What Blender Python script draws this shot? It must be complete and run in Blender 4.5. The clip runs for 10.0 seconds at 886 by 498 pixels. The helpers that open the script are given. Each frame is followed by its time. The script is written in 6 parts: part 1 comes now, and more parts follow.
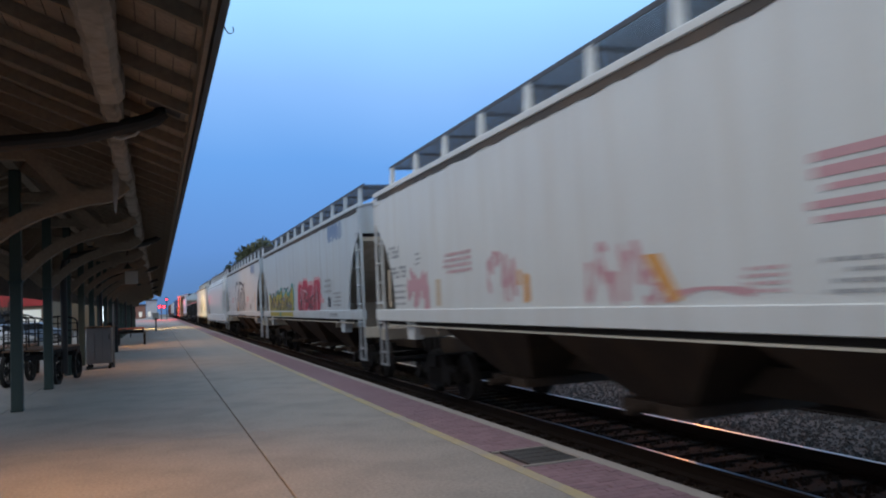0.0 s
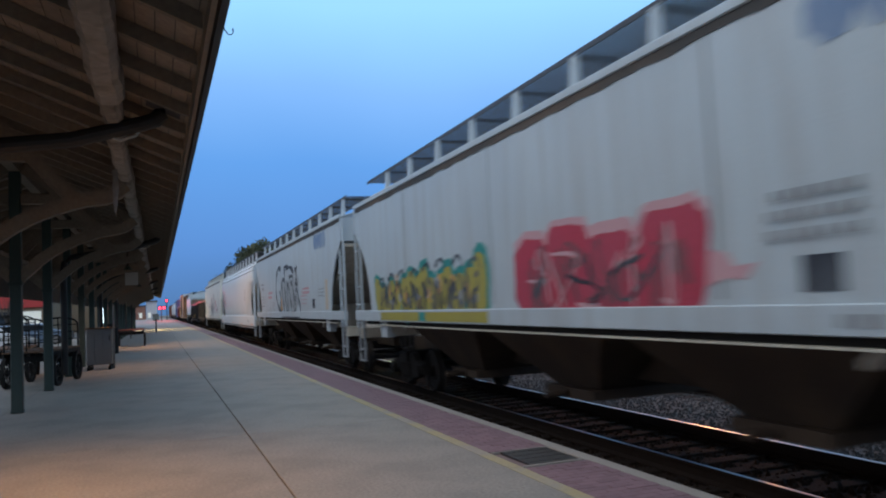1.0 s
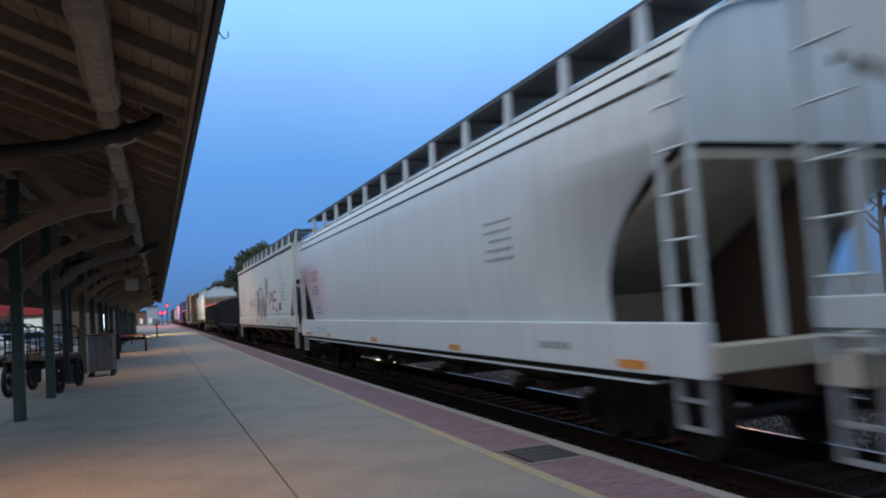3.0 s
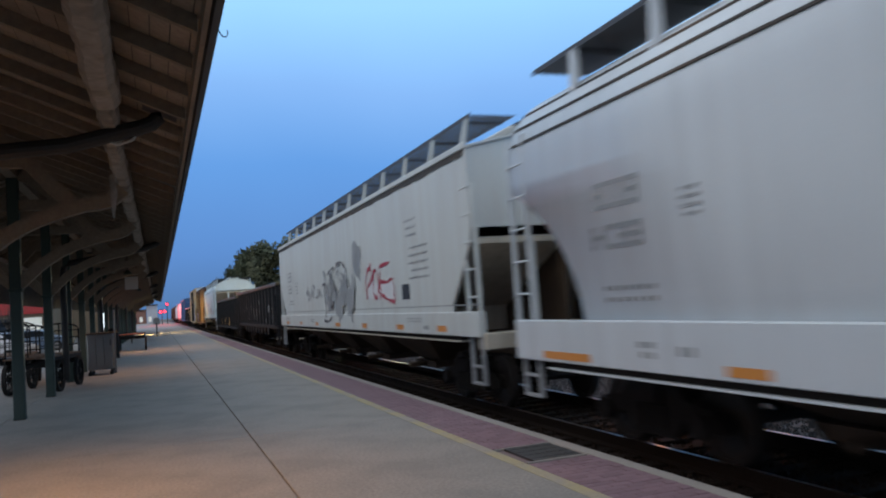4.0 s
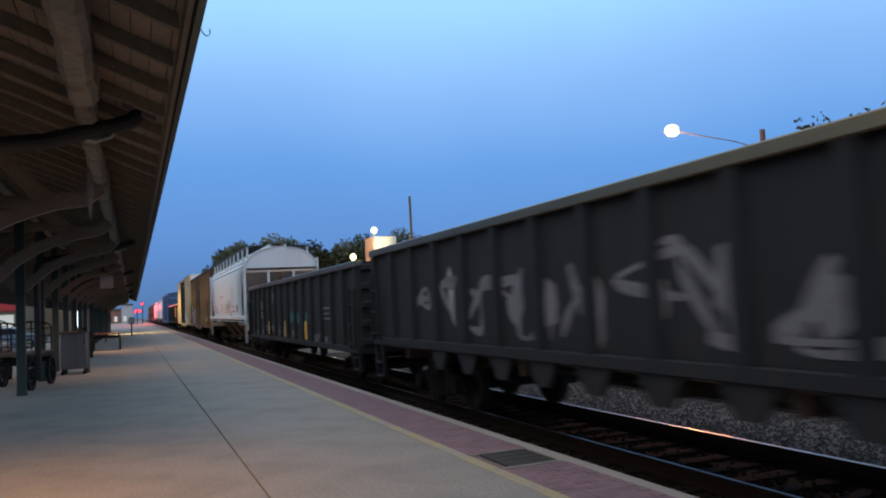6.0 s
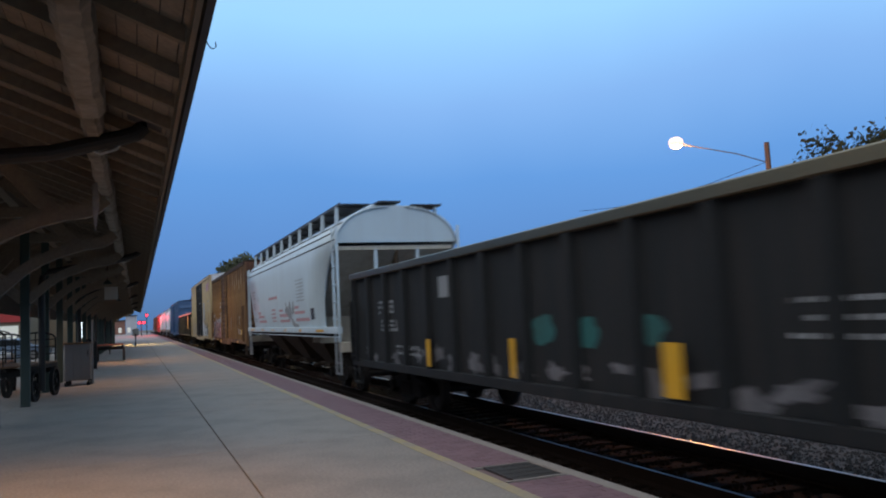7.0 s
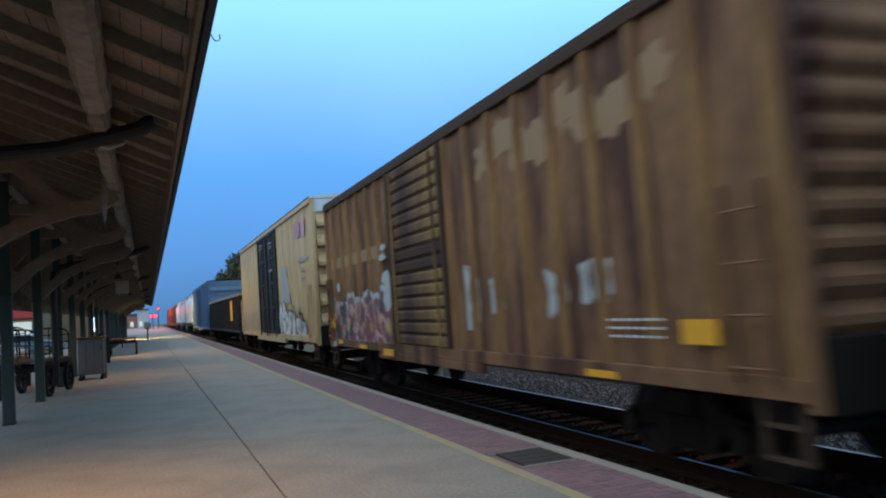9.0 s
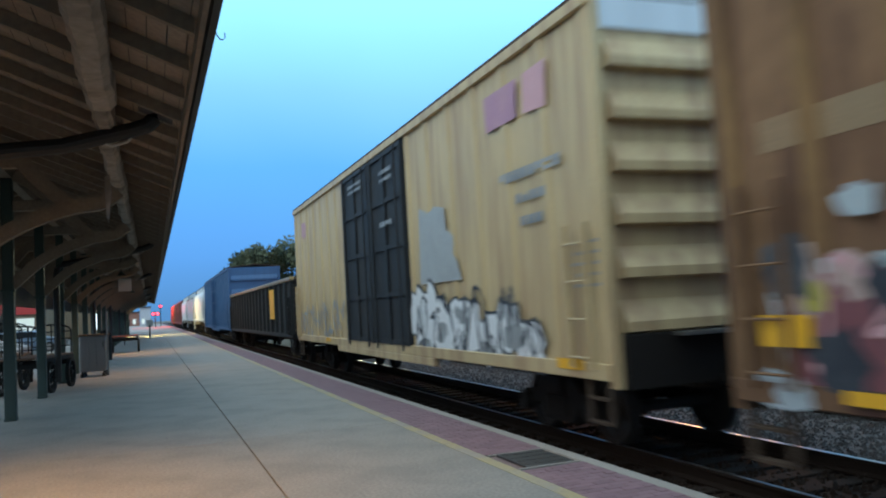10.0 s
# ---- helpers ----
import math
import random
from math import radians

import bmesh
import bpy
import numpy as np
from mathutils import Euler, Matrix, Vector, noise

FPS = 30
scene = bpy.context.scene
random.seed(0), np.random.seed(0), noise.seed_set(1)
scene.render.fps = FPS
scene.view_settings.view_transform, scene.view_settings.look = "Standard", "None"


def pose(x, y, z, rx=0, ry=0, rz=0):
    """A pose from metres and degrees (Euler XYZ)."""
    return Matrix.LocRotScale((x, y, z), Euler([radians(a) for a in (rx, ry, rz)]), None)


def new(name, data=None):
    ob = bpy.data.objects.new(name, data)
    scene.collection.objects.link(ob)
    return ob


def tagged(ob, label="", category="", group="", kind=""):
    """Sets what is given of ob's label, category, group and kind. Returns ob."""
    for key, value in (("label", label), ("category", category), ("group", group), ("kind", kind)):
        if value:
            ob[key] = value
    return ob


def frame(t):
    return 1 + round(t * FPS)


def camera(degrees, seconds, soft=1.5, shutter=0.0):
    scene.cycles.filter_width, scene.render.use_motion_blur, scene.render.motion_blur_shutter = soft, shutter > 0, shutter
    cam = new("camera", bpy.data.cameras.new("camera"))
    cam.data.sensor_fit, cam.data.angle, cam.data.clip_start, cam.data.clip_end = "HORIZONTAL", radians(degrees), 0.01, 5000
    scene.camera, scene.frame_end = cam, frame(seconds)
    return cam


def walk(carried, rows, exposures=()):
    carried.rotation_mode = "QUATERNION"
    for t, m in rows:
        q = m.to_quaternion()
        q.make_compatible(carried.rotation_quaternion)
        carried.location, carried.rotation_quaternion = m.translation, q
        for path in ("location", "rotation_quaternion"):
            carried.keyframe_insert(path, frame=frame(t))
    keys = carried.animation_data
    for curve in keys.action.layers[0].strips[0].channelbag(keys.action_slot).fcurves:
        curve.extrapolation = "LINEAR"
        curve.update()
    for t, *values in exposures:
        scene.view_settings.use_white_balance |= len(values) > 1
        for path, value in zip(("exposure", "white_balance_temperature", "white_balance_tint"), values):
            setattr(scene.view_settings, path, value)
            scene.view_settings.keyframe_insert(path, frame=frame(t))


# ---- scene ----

# camera: a phone held by somebody who stands on the platform
EYE = 1.66
RAIL = -0.20          # top of rail below the platform
TRACK = 6.09          # middle of the near track
cam = camera(59.3, 10.0, soft=2.0, shutter=0.38)
walk(cam, [
    (0, pose(0, 0, EYE, 93.69, 2.67, -20.12)),
    (0.5, pose(0, 0, EYE, 93.79, 2.53, -20.17)),
    (1, pose(0, 0, EYE, 93.74, 2.77, -20.11)),
    (1.5, pose(0, 0, EYE, 93.75, 2.94, -20.02)),
    (2, pose(0, 0, EYE, 94.00, 3.23, -19.93)),
    (2.5, pose(0, 0, EYE, 93.83, 3.77, -20.05)),
    (4, pose(0, 0, EYE, 93.60, 3.92, -20.09)),
    (4.5, pose(0, 0, EYE, 93.96, 3.94, -20.08)),
    (5, pose(0, 0, EYE, 93.76, 3.57, -21.09)),
    (5.5, pose(0, 0, EYE, 93.51, 3.03, -21.72)),
    (7, pose(0, 0, EYE, 94.74, 2.79, -21.38)),
    (7.5, pose(0, 0, EYE, 94.58, 2.78, -21.33)),
    (8, pose(0, 0, EYE, 94.25, 2.98, -21.38)),
    (8.5, pose(0, 0, EYE, 94.18, 3.19, -21.18)),
    (9, pose(0, 0, EYE, 93.89, 3.90, -20.67)),
    (9.5, pose(0, 0, EYE, 93.88, 3.71, -20.35)),
    (10, pose(0, 0, EYE, 93.95, 3.32, -20.51)),
], exposures=[(0, 0.42, 6300, 7), (1.5, 0.36, 5950, 3), (2.5, 0.34, 5950, 3), (4.0, 0.32, 6250, 6), (4.6, 0.40, 6350, 7), (5.5, 0.38, 6350, 7), (7.0, 0.28, 6350, 6), (8.0, 0.42, 6100, 2), (8.5, 0.40, 5950, -2), (9.0, 0.58, 5900, -5), (10, 0.82, 5750, -10)])

# dusk sky: pale blue overhead, deeper blue towards the horizon
world = bpy.data.worlds.new("dusk")
scene.world = world
world.use_nodes = True
wt = world.node_tree
wt.nodes.clear()
w_out = wt.nodes.new("ShaderNodeOutputWorld")
w_bg = wt.nodes.new("ShaderNodeBackground")
w_tc = wt.nodes.new("ShaderNodeTexCoord")
w_sep = wt.nodes.new("ShaderNodeSeparateXYZ")
w_noise = wt.nodes.new("ShaderNodeTexNoise")
w_noise.inputs["Scale"].default_value = 2.2
w_noise.inputs["Detail"].default_value = 3.0
w_add = wt.nodes.new("ShaderNodeMath")
w_add.operation = "MULTIPLY_ADD"
w_add.inputs[1].default_value = 0.10
w_ramp = wt.nodes.new("ShaderNodeValToRGB")
sky_stops = [(0.0, (0.08, 0.16, 0.33)), (0.06, (0.10, 0.22, 0.50)), (0.17, (0.12, 0.285, 0.63)),
             (0.27, (0.215, 0.40, 0.75)), (0.36, (0.31, 0.57, 0.92)), (0.6, (0.45, 0.66, 0.92)), (1.0, (0.52, 0.70, 0.92))]
w_ramp.color_ramp.elements[0].position = sky_stops[0][0]
w_ramp.color_ramp.elements[0].color = (*sky_stops[0][1], 1)
w_ramp.color_ramp.elements[1].position = 1.0
w_ramp.color_ramp.elements[1].color = (*sky_stops[-1][1], 1)
for p_, c_ in sky_stops[1:-1]:
    e_ = w_ramp.color_ramp.elements.new(p_)
    e_.color = (*c_, 1)
wt.links.new(w_tc.outputs["Generated"], w_sep.inputs[0])
wt.links.new(w_tc.outputs["Generated"], w_noise.inputs["Vector"])
wt.links.new(w_noise.outputs["Fac"], w_add.inputs[0])
wt.links.new(w_sep.outputs["Z"], w_add.inputs[2])
w_off = wt.nodes.new("ShaderNodeMath")
w_off.operation = "SUBTRACT"
w_off.inputs[1].default_value = 0.05
wt.links.new(w_add.outputs[0], w_off.inputs[0])
wt.links.new(w_off.outputs[0], w_ramp.inputs["Fac"])
# afterglow of the sunset in the west, behind the platform
w_dot = wt.nodes.new("ShaderNodeVectorMath")
w_dot.operation = "DOT_PRODUCT"
w_dot.inputs[1].default_value = (-0.56, -0.22, 0.80)
w_glow = wt.nodes.new("ShaderNodeMapRange")
w_glow.interpolation_type = "SMOOTHSTEP"
w_glow.inputs["From Min"].default_value, w_glow.inputs["From Max"].default_value = 0.22, 1.0
w_mix = wt.nodes.new("ShaderNodeMix")
w_mix.data_type = "RGBA"
w_mix.inputs["B"].default_value = (1.12, 1.09, 1.12, 1)
wt.links.new(w_tc.outputs["Generated"], w_dot.inputs[0])
wt.links.new(w_dot.outputs["Value"], w_glow.inputs["Value"])
wt.links.new(w_glow.outputs[0], w_mix.inputs["Factor"])
wt.links.new(w_ramp.outputs["Color"], w_mix.inputs["A"])
wt.links.new(w_mix.outputs["Result"], w_bg.inputs["Color"])
w_bg.inputs["Strength"].default_value = 1.0
wt.links.new(w_bg.outputs[0], w_out.inputs[0])


def lamp(name, kind, loc, energy, color, size=0.1):
    d = bpy.data.lights.new(name, kind)
    d.energy, d.color = energy, color
    if kind == "SUN":
        d.angle = size
    else:
        d.shadow_soft_size = size
    ob = new(name, d)
    ob.location = loc
    return ob


SODIUM = (1.0, 0.46, 0.17)
# lamps on the canopy's posts and the street lamp across the tracks
for lx, ly, lw in ((-1.55, 7.6, 430), (-0.85, 26.8, 150)):
    sl = lamp("canopy_lamp_light", "SPOT", (lx, ly, 3.12), lw, SODIUM, 0.08)
    sl.data.spot_size, sl.data.spot_blend = radians(150), 0.7
# the two far lamps are tilted and reach the train
for ly, lw, lc in ((43.2, 300, SODIUM), (86.0, 1500, (1.0, 0.66, 0.26))):
    sl = lamp("canopy_lamp_light", "SPOT", (-0.85, ly, 3.04), lw, lc, 0.06)
    sl.data.spot_size, sl.data.spot_blend = radians(150), 0.5
    sl.rotation_euler.y = radians(-38)
lamp("street_lamp_light", "POINT", (18.75, 23.3, 7.1), 1700, (1.0, 0.34, 0.09), 0.15)
lamp("signal_light", "POINT", (1.9, 182.0, 3.9), 4000, (1.0, 0.05, 0.06), 0.3)
lamp("yard_lamp_light", "POINT", (15.5, 57.0, 5.6), 2200, (1.0, 0.85, 0.45), 0.2)

# ---- materials ----


def mat(name, base, rough=0.6, metal=0.0, var=0.25, scale=6.0, streak=0.0, bump=0.15, second=None, bscale=40.0, amount=0.5, per_object=0.0, spec=0.5, edge=(0.42, 0.72)):
    """A weathered surface: a base colour, broad stains of a second colour, fine grain, optional streaks that run down."""
    m = bpy.data.materials.new(name)
    m.use_nodes = True
    nt = m.node_tree
    b = nt.nodes["Principled BSDF"]
    b.inputs["Roughness"].default_value, b.inputs["Metallic"].default_value = rough, metal
    b.inputs["Specular IOR Level"].default_value = spec
    tc = nt.nodes.new("ShaderNodeTexCoord")
    n1 = nt.nodes.new("ShaderNodeTexNoise")
    n1.inputs["Scale"].default_value, n1.inputs["Detail"].default_value = scale * 0.25, 6.0
    n2 = nt.nodes.new("ShaderNodeTexNoise")
    n2.inputs["Scale"].default_value, n2.inputs["Detail"].default_value = bscale, 4.0
    mp = nt.nodes.new("ShaderNodeMapping")
    mp.inputs["Scale"].default_value = (1.6, 1.6, 0.14 * streak) if streak else (1, 1, 1)
    nt.links.new(tc.outputs["Object"], mp.inputs["Vector"])
    n3 = nt.nodes.new("ShaderNodeTexNoise")
    n3.inputs["Scale"].default_value, n3.inputs["Detail"].default_value = scale, 5.0
    nt.links.new(mp.outputs[0], n3.inputs["Vector"])
    nt.links.new(tc.outputs["Object"], n1.inputs["Vector"])
    nt.links.new(tc.outputs["Object"], n2.inputs["Vector"])
    r1 = nt.nodes.new("ShaderNodeMapRange")
    r1.inputs["From Min"].default_value, r1.inputs["From Max"].default_value = edge
    r1.inputs["To Max"].default_value = amount
    nt.links.new((n3 if streak else n1).outputs["Fac"], r1.inputs["Value"])
    mix = nt.nodes.new("ShaderNodeMix")
    mix.data_type = "RGBA"
    sec = second or tuple(c * (1 - var * 1.6) for c in base)
    mix.inputs["A"].default_value, mix.inputs["B"].default_value = (*base, 1), (*sec, 1)
    nt.links.new(r1.outputs[0], mix.inputs["Factor"])
    hsv = nt.nodes.new("ShaderNodeHueSaturation")
    r2 = nt.nodes.new("ShaderNodeMapRange")
    r2.inputs["From Min"].default_value, r2.inputs["From Max"].default_value = 0.25, 0.75
    r2.inputs["To Min"].default_value, r2.inputs["To Max"].default_value = 1 - var, 1 + var
    addn = nt.nodes.new("ShaderNodeMath")
    addn.operation = "MULTIPLY_ADD"
    addn.inputs[1].default_value, addn.inputs[2].default_value = 0.5, 0.0
    mul = nt.nodes.new("ShaderNodeMath")
    mul.operation = "MULTIPLY"
    mul.inputs[1].default_value = 0.5
    nt.links.new(n2.outputs["Fac"], mul.inputs[0])
    nt.links.new(n1.outputs["Fac"], addn.inputs[0])
    nt.links.new(mul.outputs[0], addn.inputs[2])
    nt.links.new(addn.outputs[0], r2.inputs["Value"])
    val = r2.outputs[0]
    if per_object:
        oi = nt.nodes.new("ShaderNodeObjectInfo")
        r3 = nt.nodes.new("ShaderNodeMapRange")
        r3.inputs["To Min"].default_value, r3.inputs["To Max"].default_value = 1 - per_object, 1 + per_object
        nt.links.new(oi.outputs["Random"], r3.inputs["Value"])
        mm = nt.nodes.new("ShaderNodeMath")
        mm.operation = "MULTIPLY"
        nt.links.new(val, mm.inputs[0])
        nt.links.new(r3.outputs[0], mm.inputs[1])
        val = mm.outputs[0]
    nt.links.new(val, hsv.inputs["Value"])
    nt.links.new(mix.outputs["Result"], hsv.inputs["Color"])
    nt.links.new(hsv.outputs[0], b.inputs["Base Color"])
    rr = nt.nodes.new("ShaderNodeMapRange")
    rr.inputs["To Min"].default_value, rr.inputs["To Max"].default_value = max(0.05, rough - 0.12), min(1, rough + 0.15)
    nt.links.new(n1.outputs["Fac"], rr.inputs["Value"])
    nt.links.new(rr.outputs[0], b.inputs["Roughness"])
    if bump:
        bp = nt.nodes.new("ShaderNodeBump")
        bp.inputs["Strength"].default_value, bp.inputs["Distance"].default_value = bump, 0.01
        nt.links.new(n2.outputs["Fac"], bp.inputs["Height"])
        nt.links.new(bp.outputs[0], b.inputs["Normal"])
    return m


def glow(name, color, strength):
    m = bpy.data.materials.new(name)
    m.use_nodes = True
    b = m.node_tree.nodes["Principled BSDF"]
    b.inputs["Base Color"].default_value = (*color, 1)
    b.inputs["Emission Color"].default_value = (*color, 1)
    b.inputs["Emission Strength"].default_value = strength
    return m


M = dict(
    concrete=mat("concrete", (0.242, 0.228, 0.208), 0.85, var=0.45, scale=4.4, bump=0.25, bscale=30, second=(0.158, 0.151, 0.142), amount=0.9, edge=(0.40, 0.62), per_object=0.03),
    kerb=mat("kerb_concrete", (0.26, 0.24, 0.22), 0.85, var=0.2, scale=4, bump=0.3),
    paver=mat("paver", (0.170, 0.105, 0.124), 0.8, var=0.25, scale=3, bump=0.3, second=(0.120, 0.082, 0.098), per_object=0.14),
    sand=mat("joint_sand", (0.15, 0.11, 0.115), 0.95, var=0.2),
    yellow_line=mat("worn_yellow_paint", (0.33, 0.28, 0.14), 0.75, var=0.25, scale=7, second=(0.24, 0.22, 0.18), amount=1.0, edge=(0.38, 0.62), bscale=25),
    grate=mat("iron_plate", (0.055, 0.052, 0.05), 0.6, metal=0.4, var=0.3),
    earth=mat("earth", (0.10, 0.09, 0.075), 0.95, var=0.3, scale=0.8, bscale=8),
    ballast=mat("ballast_stone", (0.060, 0.055, 0.054), 0.9, var=0.45, scale=6, bscale=26, second=(0.040, 0.035, 0.032), amount=0.8, spec=0.2),
    dark_bed=mat("dark_track_bed", (0.024, 0.0175, 0.0145), 0.95, var=0.35, scale=3, bscale=18, spec=0.1),
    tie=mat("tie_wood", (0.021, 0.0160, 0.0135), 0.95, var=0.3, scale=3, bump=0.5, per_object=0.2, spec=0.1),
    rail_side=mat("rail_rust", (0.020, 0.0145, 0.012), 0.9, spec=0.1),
    rail_top=mat("rail_polished", (0.46, 0.40, 0.35), 0.34, metal=1.0, var=0.1, bump=0.0),
    white_car=mat("white_car_paint", (0.58, 0.592, 0.577), 0.5, var=0.07, scale=3.0, streak=1, bump=0.05, second=(0.50, 0.47, 0.42), amount=0.40),
    grey_car=mat("grey_car_paint", (0.425, 0.475, 0.505), 0.5, var=0.10, scale=3.2, streak=1, bump=0.05, second=(0.34, 0.33, 0.32), amount=0.5),
    clean_car=mat("pale_car_paint", (0.58, 0.615, 0.64), 0.45, var=0.05, scale=2.4, streak=1, bump=0.04, second=(0.47, 0.49, 0.505), amount=0.5),
    pale_blue_car=mat("pale_blue_car_paint", (0.49, 0.575, 0.62), 0.5, var=0.05, scale=2.4, streak=1, bump=0.04, second=(0.42, 0.475, 0.505), amount=0.5),
    cream_car=mat("cream_car_paint", (0.55, 0.575, 0.56), 0.55, var=0.07, scale=2.6, streak=1, bump=0.05, second=(0.46, 0.44, 0.41), amount=0.5),
    slope=mat("slope_sheet_grime", (0.46, 0.42, 0.345), 0.8, var=0.25, scale=3, streak=1, second=(0.29, 0.25, 0.19)),
    under=mat("underframe_grime", (0.055, 0.040, 0.030), 0.9, var=0.3, scale=4, second=(0.085, 0.058, 0.036), amount=0.6, spec=0.15),
    truck=mat("truck_steel", (0.016, 0.014, 0.013), 0.9, var=0.3, spec=0.12),
    wheel=mat("wheel_steel", (0.035, 0.030, 0.027), 0.7, metal=0.2, var=0.3, spec=0.2),
    walkway=mat("galvanised_walkway", (0.075, 0.075, 0.08), 0.6, metal=0.5, var=0.2),
    seam=mat("dark_seam", (0.05, 0.045, 0.04), 0.8, var=0.4, scale=2, second=(0.13, 0.085, 0.055), amount=0.7),
    black_car=mat("black_gondola_paint", (0.017, 0.0185, 0.022), 0.75, var=0.3, scale=4, streak=1, second=(0.033, 0.028, 0.025), amount=0.6, spec=0.2),
    brown_car=mat("dark_gondola_paint", (0.0165, 0.0180, 0.0195), 0.75, var=0.3, scale=4, streak=1, second=(0.030, 0.027, 0.026), amount=0.7, spec=0.2),
    tan_car=mat("tan_boxcar_paint", (0.185, 0.107, 0.058), 0.8, var=0.34, scale=1.1, streak=2.6, second=(0.070, 0.036, 0.027), amount=1.0, spec=0.2, edge=(0.43, 0.60), bscale=5),
    yellow_car=mat("yellow_boxcar_paint", (0.45, 0.345, 0.185), 0.55, var=0.14, scale=2.8, streak=1, second=(0.30, 0.20, 0.11), amount=0.8, edge=(0.44, 0.64)),
    rust_roof=mat("rusted_roof", (0.055, 0.038, 0.030), 0.9, spec=0.15, var=0.3, scale=3),
    blue_car=mat("blue_boxcar_paint", (0.035, 0.085, 0.19), 0.6, var=0.2, scale=3, streak=1),
    red_car=mat("red_boxcar_paint", (0.17, 0.045, 0.035), 0.65, var=0.25, scale=3, streak=1),
    door_brown=mat("brown_door_paint", (0.25, 0.165, 0.065), 0.8, var=0.35, scale=1.6, streak=0, second=(0.05, 0.03, 0.026), amount=1.0, spec=0.2, edge=(0.40, 0.60)),
    door_black=mat("black_door_paint", (0.018, 0.020, 0.024), 0.65, var=0.25, scale=3, streak=1, second=(0.045, 0.042, 0.04), spec=0.25),
    post_green=mat("green_post_paint", (0.024, 0.043, 0.037), 0.6, var=0.25, scale=5),
    timber=mat("old_timber", (0.195, 0.155, 0.115), 0.85, var=0.3, scale=5, bump=0.5, bscale=18, second=(0.13, 0.10, 0.075), amount=0.8),
    peeled=mat("peeling_white_beam", (0.28, 0.245, 0.21), 0.9, var=0.35, scale=11, bump=0.5, bscale=14, second=(0.11, 0.09, 0.07), amount=1.0),
    deck=mat("roof_deck_boards", (0.26, 0.21, 0.165), 0.85, var=0.35, scale=6, bump=0.5, bscale=20, second=(0.12, 0.09, 0.065), amount=0.7),
    gutter=mat("dark_gutter", (0.025, 0.022, 0.02), 0.6, metal=0.3),
    pipe=mat("dark_pipe", (0.018, 0.016, 0.015), 0.55, metal=0.2),
    steel=mat("brushed_steel", (0.20, 0.19, 0.18), 0.45, metal=0.7, var=0.2, scale=4),
    iron=mat("black_iron", (0.015, 0.015, 0.015), 0.75, spec=0.2),
    cart_wood=mat("cart_wood", (0.11, 0.06, 0.03), 0.75, var=0.3, scale=6, bump=0.4),
    cart_red=mat("cart_red_paint", (0.18, 0.055, 0.03), 0.7, var=0.3, scale=6),
    bark=mat("bark", (0.07, 0.055, 0.04), 0.9, var=0.3, bump=0.6),
    leaf=mat("leaf", (0.075, 0.088, 0.055), 0.8, var=0.35, scale=1.2, second=(0.085, 0.070, 0.032), amount=0.7, bump=0, spec=0.15),
    brick_wall=mat("brick_wall", (0.26, 0.13, 0.09), 0.85, var=0.25, scale=5),
    white_wall=mat("white_wall", (0.45, 0.45, 0.46), 0.7, var=0.06, scale=2),
    stucco=mat("tan_stucco", (0.22, 0.16, 0.10), 0.85, var=0.15, scale=3),
    roof_dark=mat("dark_roofing", (0.06, 0.055, 0.05), 0.85, var=0.2),
    asphalt=mat("asphalt", (0.055, 0.055, 0.057), 0.9, var=0.25, scale=2),
    wood_pole=mat("wood_pole", (0.055, 0.045, 0.04), 0.9, var=0.25, bump=0.4),
    glass_dark=mat("dark_glass", (0.02, 0.025, 0.03), 0.1, var=0.05, bump=0),
    car_blue=mat("parked_car_paint", (0.10, 0.14, 0.20), 0.3, var=0.05, bump=0),
    rubber=mat("rubber", (0.02, 0.02, 0.02), 0.85),
    sign_white=mat("white_sign", (0.42, 0.40, 0.36), 0.6, var=0.08),
    p_red=mat("red_spray", (0.40, 0.03, 0.06), 0.6, var=0.35, scale=3, bump=0, second=(0.26, 0.05, 0.08), amount=0.8),
    p_pink=mat("faded_red_spray", (0.50, 0.29, 0.31), 0.6, var=0.15, bump=0),
    p_orange=mat("orange_spray", (0.60, 0.30, 0.08), 0.6, var=0.1, bump=0),
    p_yellow=mat("olive_yellow_spray", (0.36, 0.31, 0.05), 0.6, var=0.35, scale=3, bump=0, second=(0.24, 0.20, 0.06), amount=0.8),
    p_teal=mat("teal_spray", (0.03, 0.24, 0.22), 0.6, var=0.2, bump=0),
    p_black=mat("black_spray", (0.024, 0.028, 0.040), 0.6, var=0.4, scale=5, bump=0, second=(0.11, 0.12, 0.13), amount=0.75),
    p_pale=mat("pale_grey_spray", (0.33, 0.345, 0.355), 0.6, var=0.3, scale=8, bump=0),
    p_dim=mat("dim_grey_spray", (0.15, 0.145, 0.155), 0.7, var=0.4, scale=9, bump=0, second=(0.05, 0.05, 0.055), amount=0.9),
    p_grey=mat("grey_spray", (0.23, 0.24, 0.25), 0.6, var=0.2, bump=0, second=(0.36, 0.37, 0.38)),
    p_peach=mat("peach_patch_paint", (0.52, 0.42, 0.30), 0.6, var=0.1, bump=0),
    p_blue=mat("blue_logo_paint", (0.15, 0.22, 0.35), 0.6, var=0.3, scale=4, bump=0, second=(0.30, 0.33, 0.37), amount=0.8),
    rib_tan=mat("ochre_rib_paint", (0.205, 0.122, 0.055), 0.8, var=0.3, scale=1.3, streak=2.6, second=(0.10, 0.052, 0.03), amount=1.0, spec=0.2, edge=(0.44, 0.62), bscale=5),
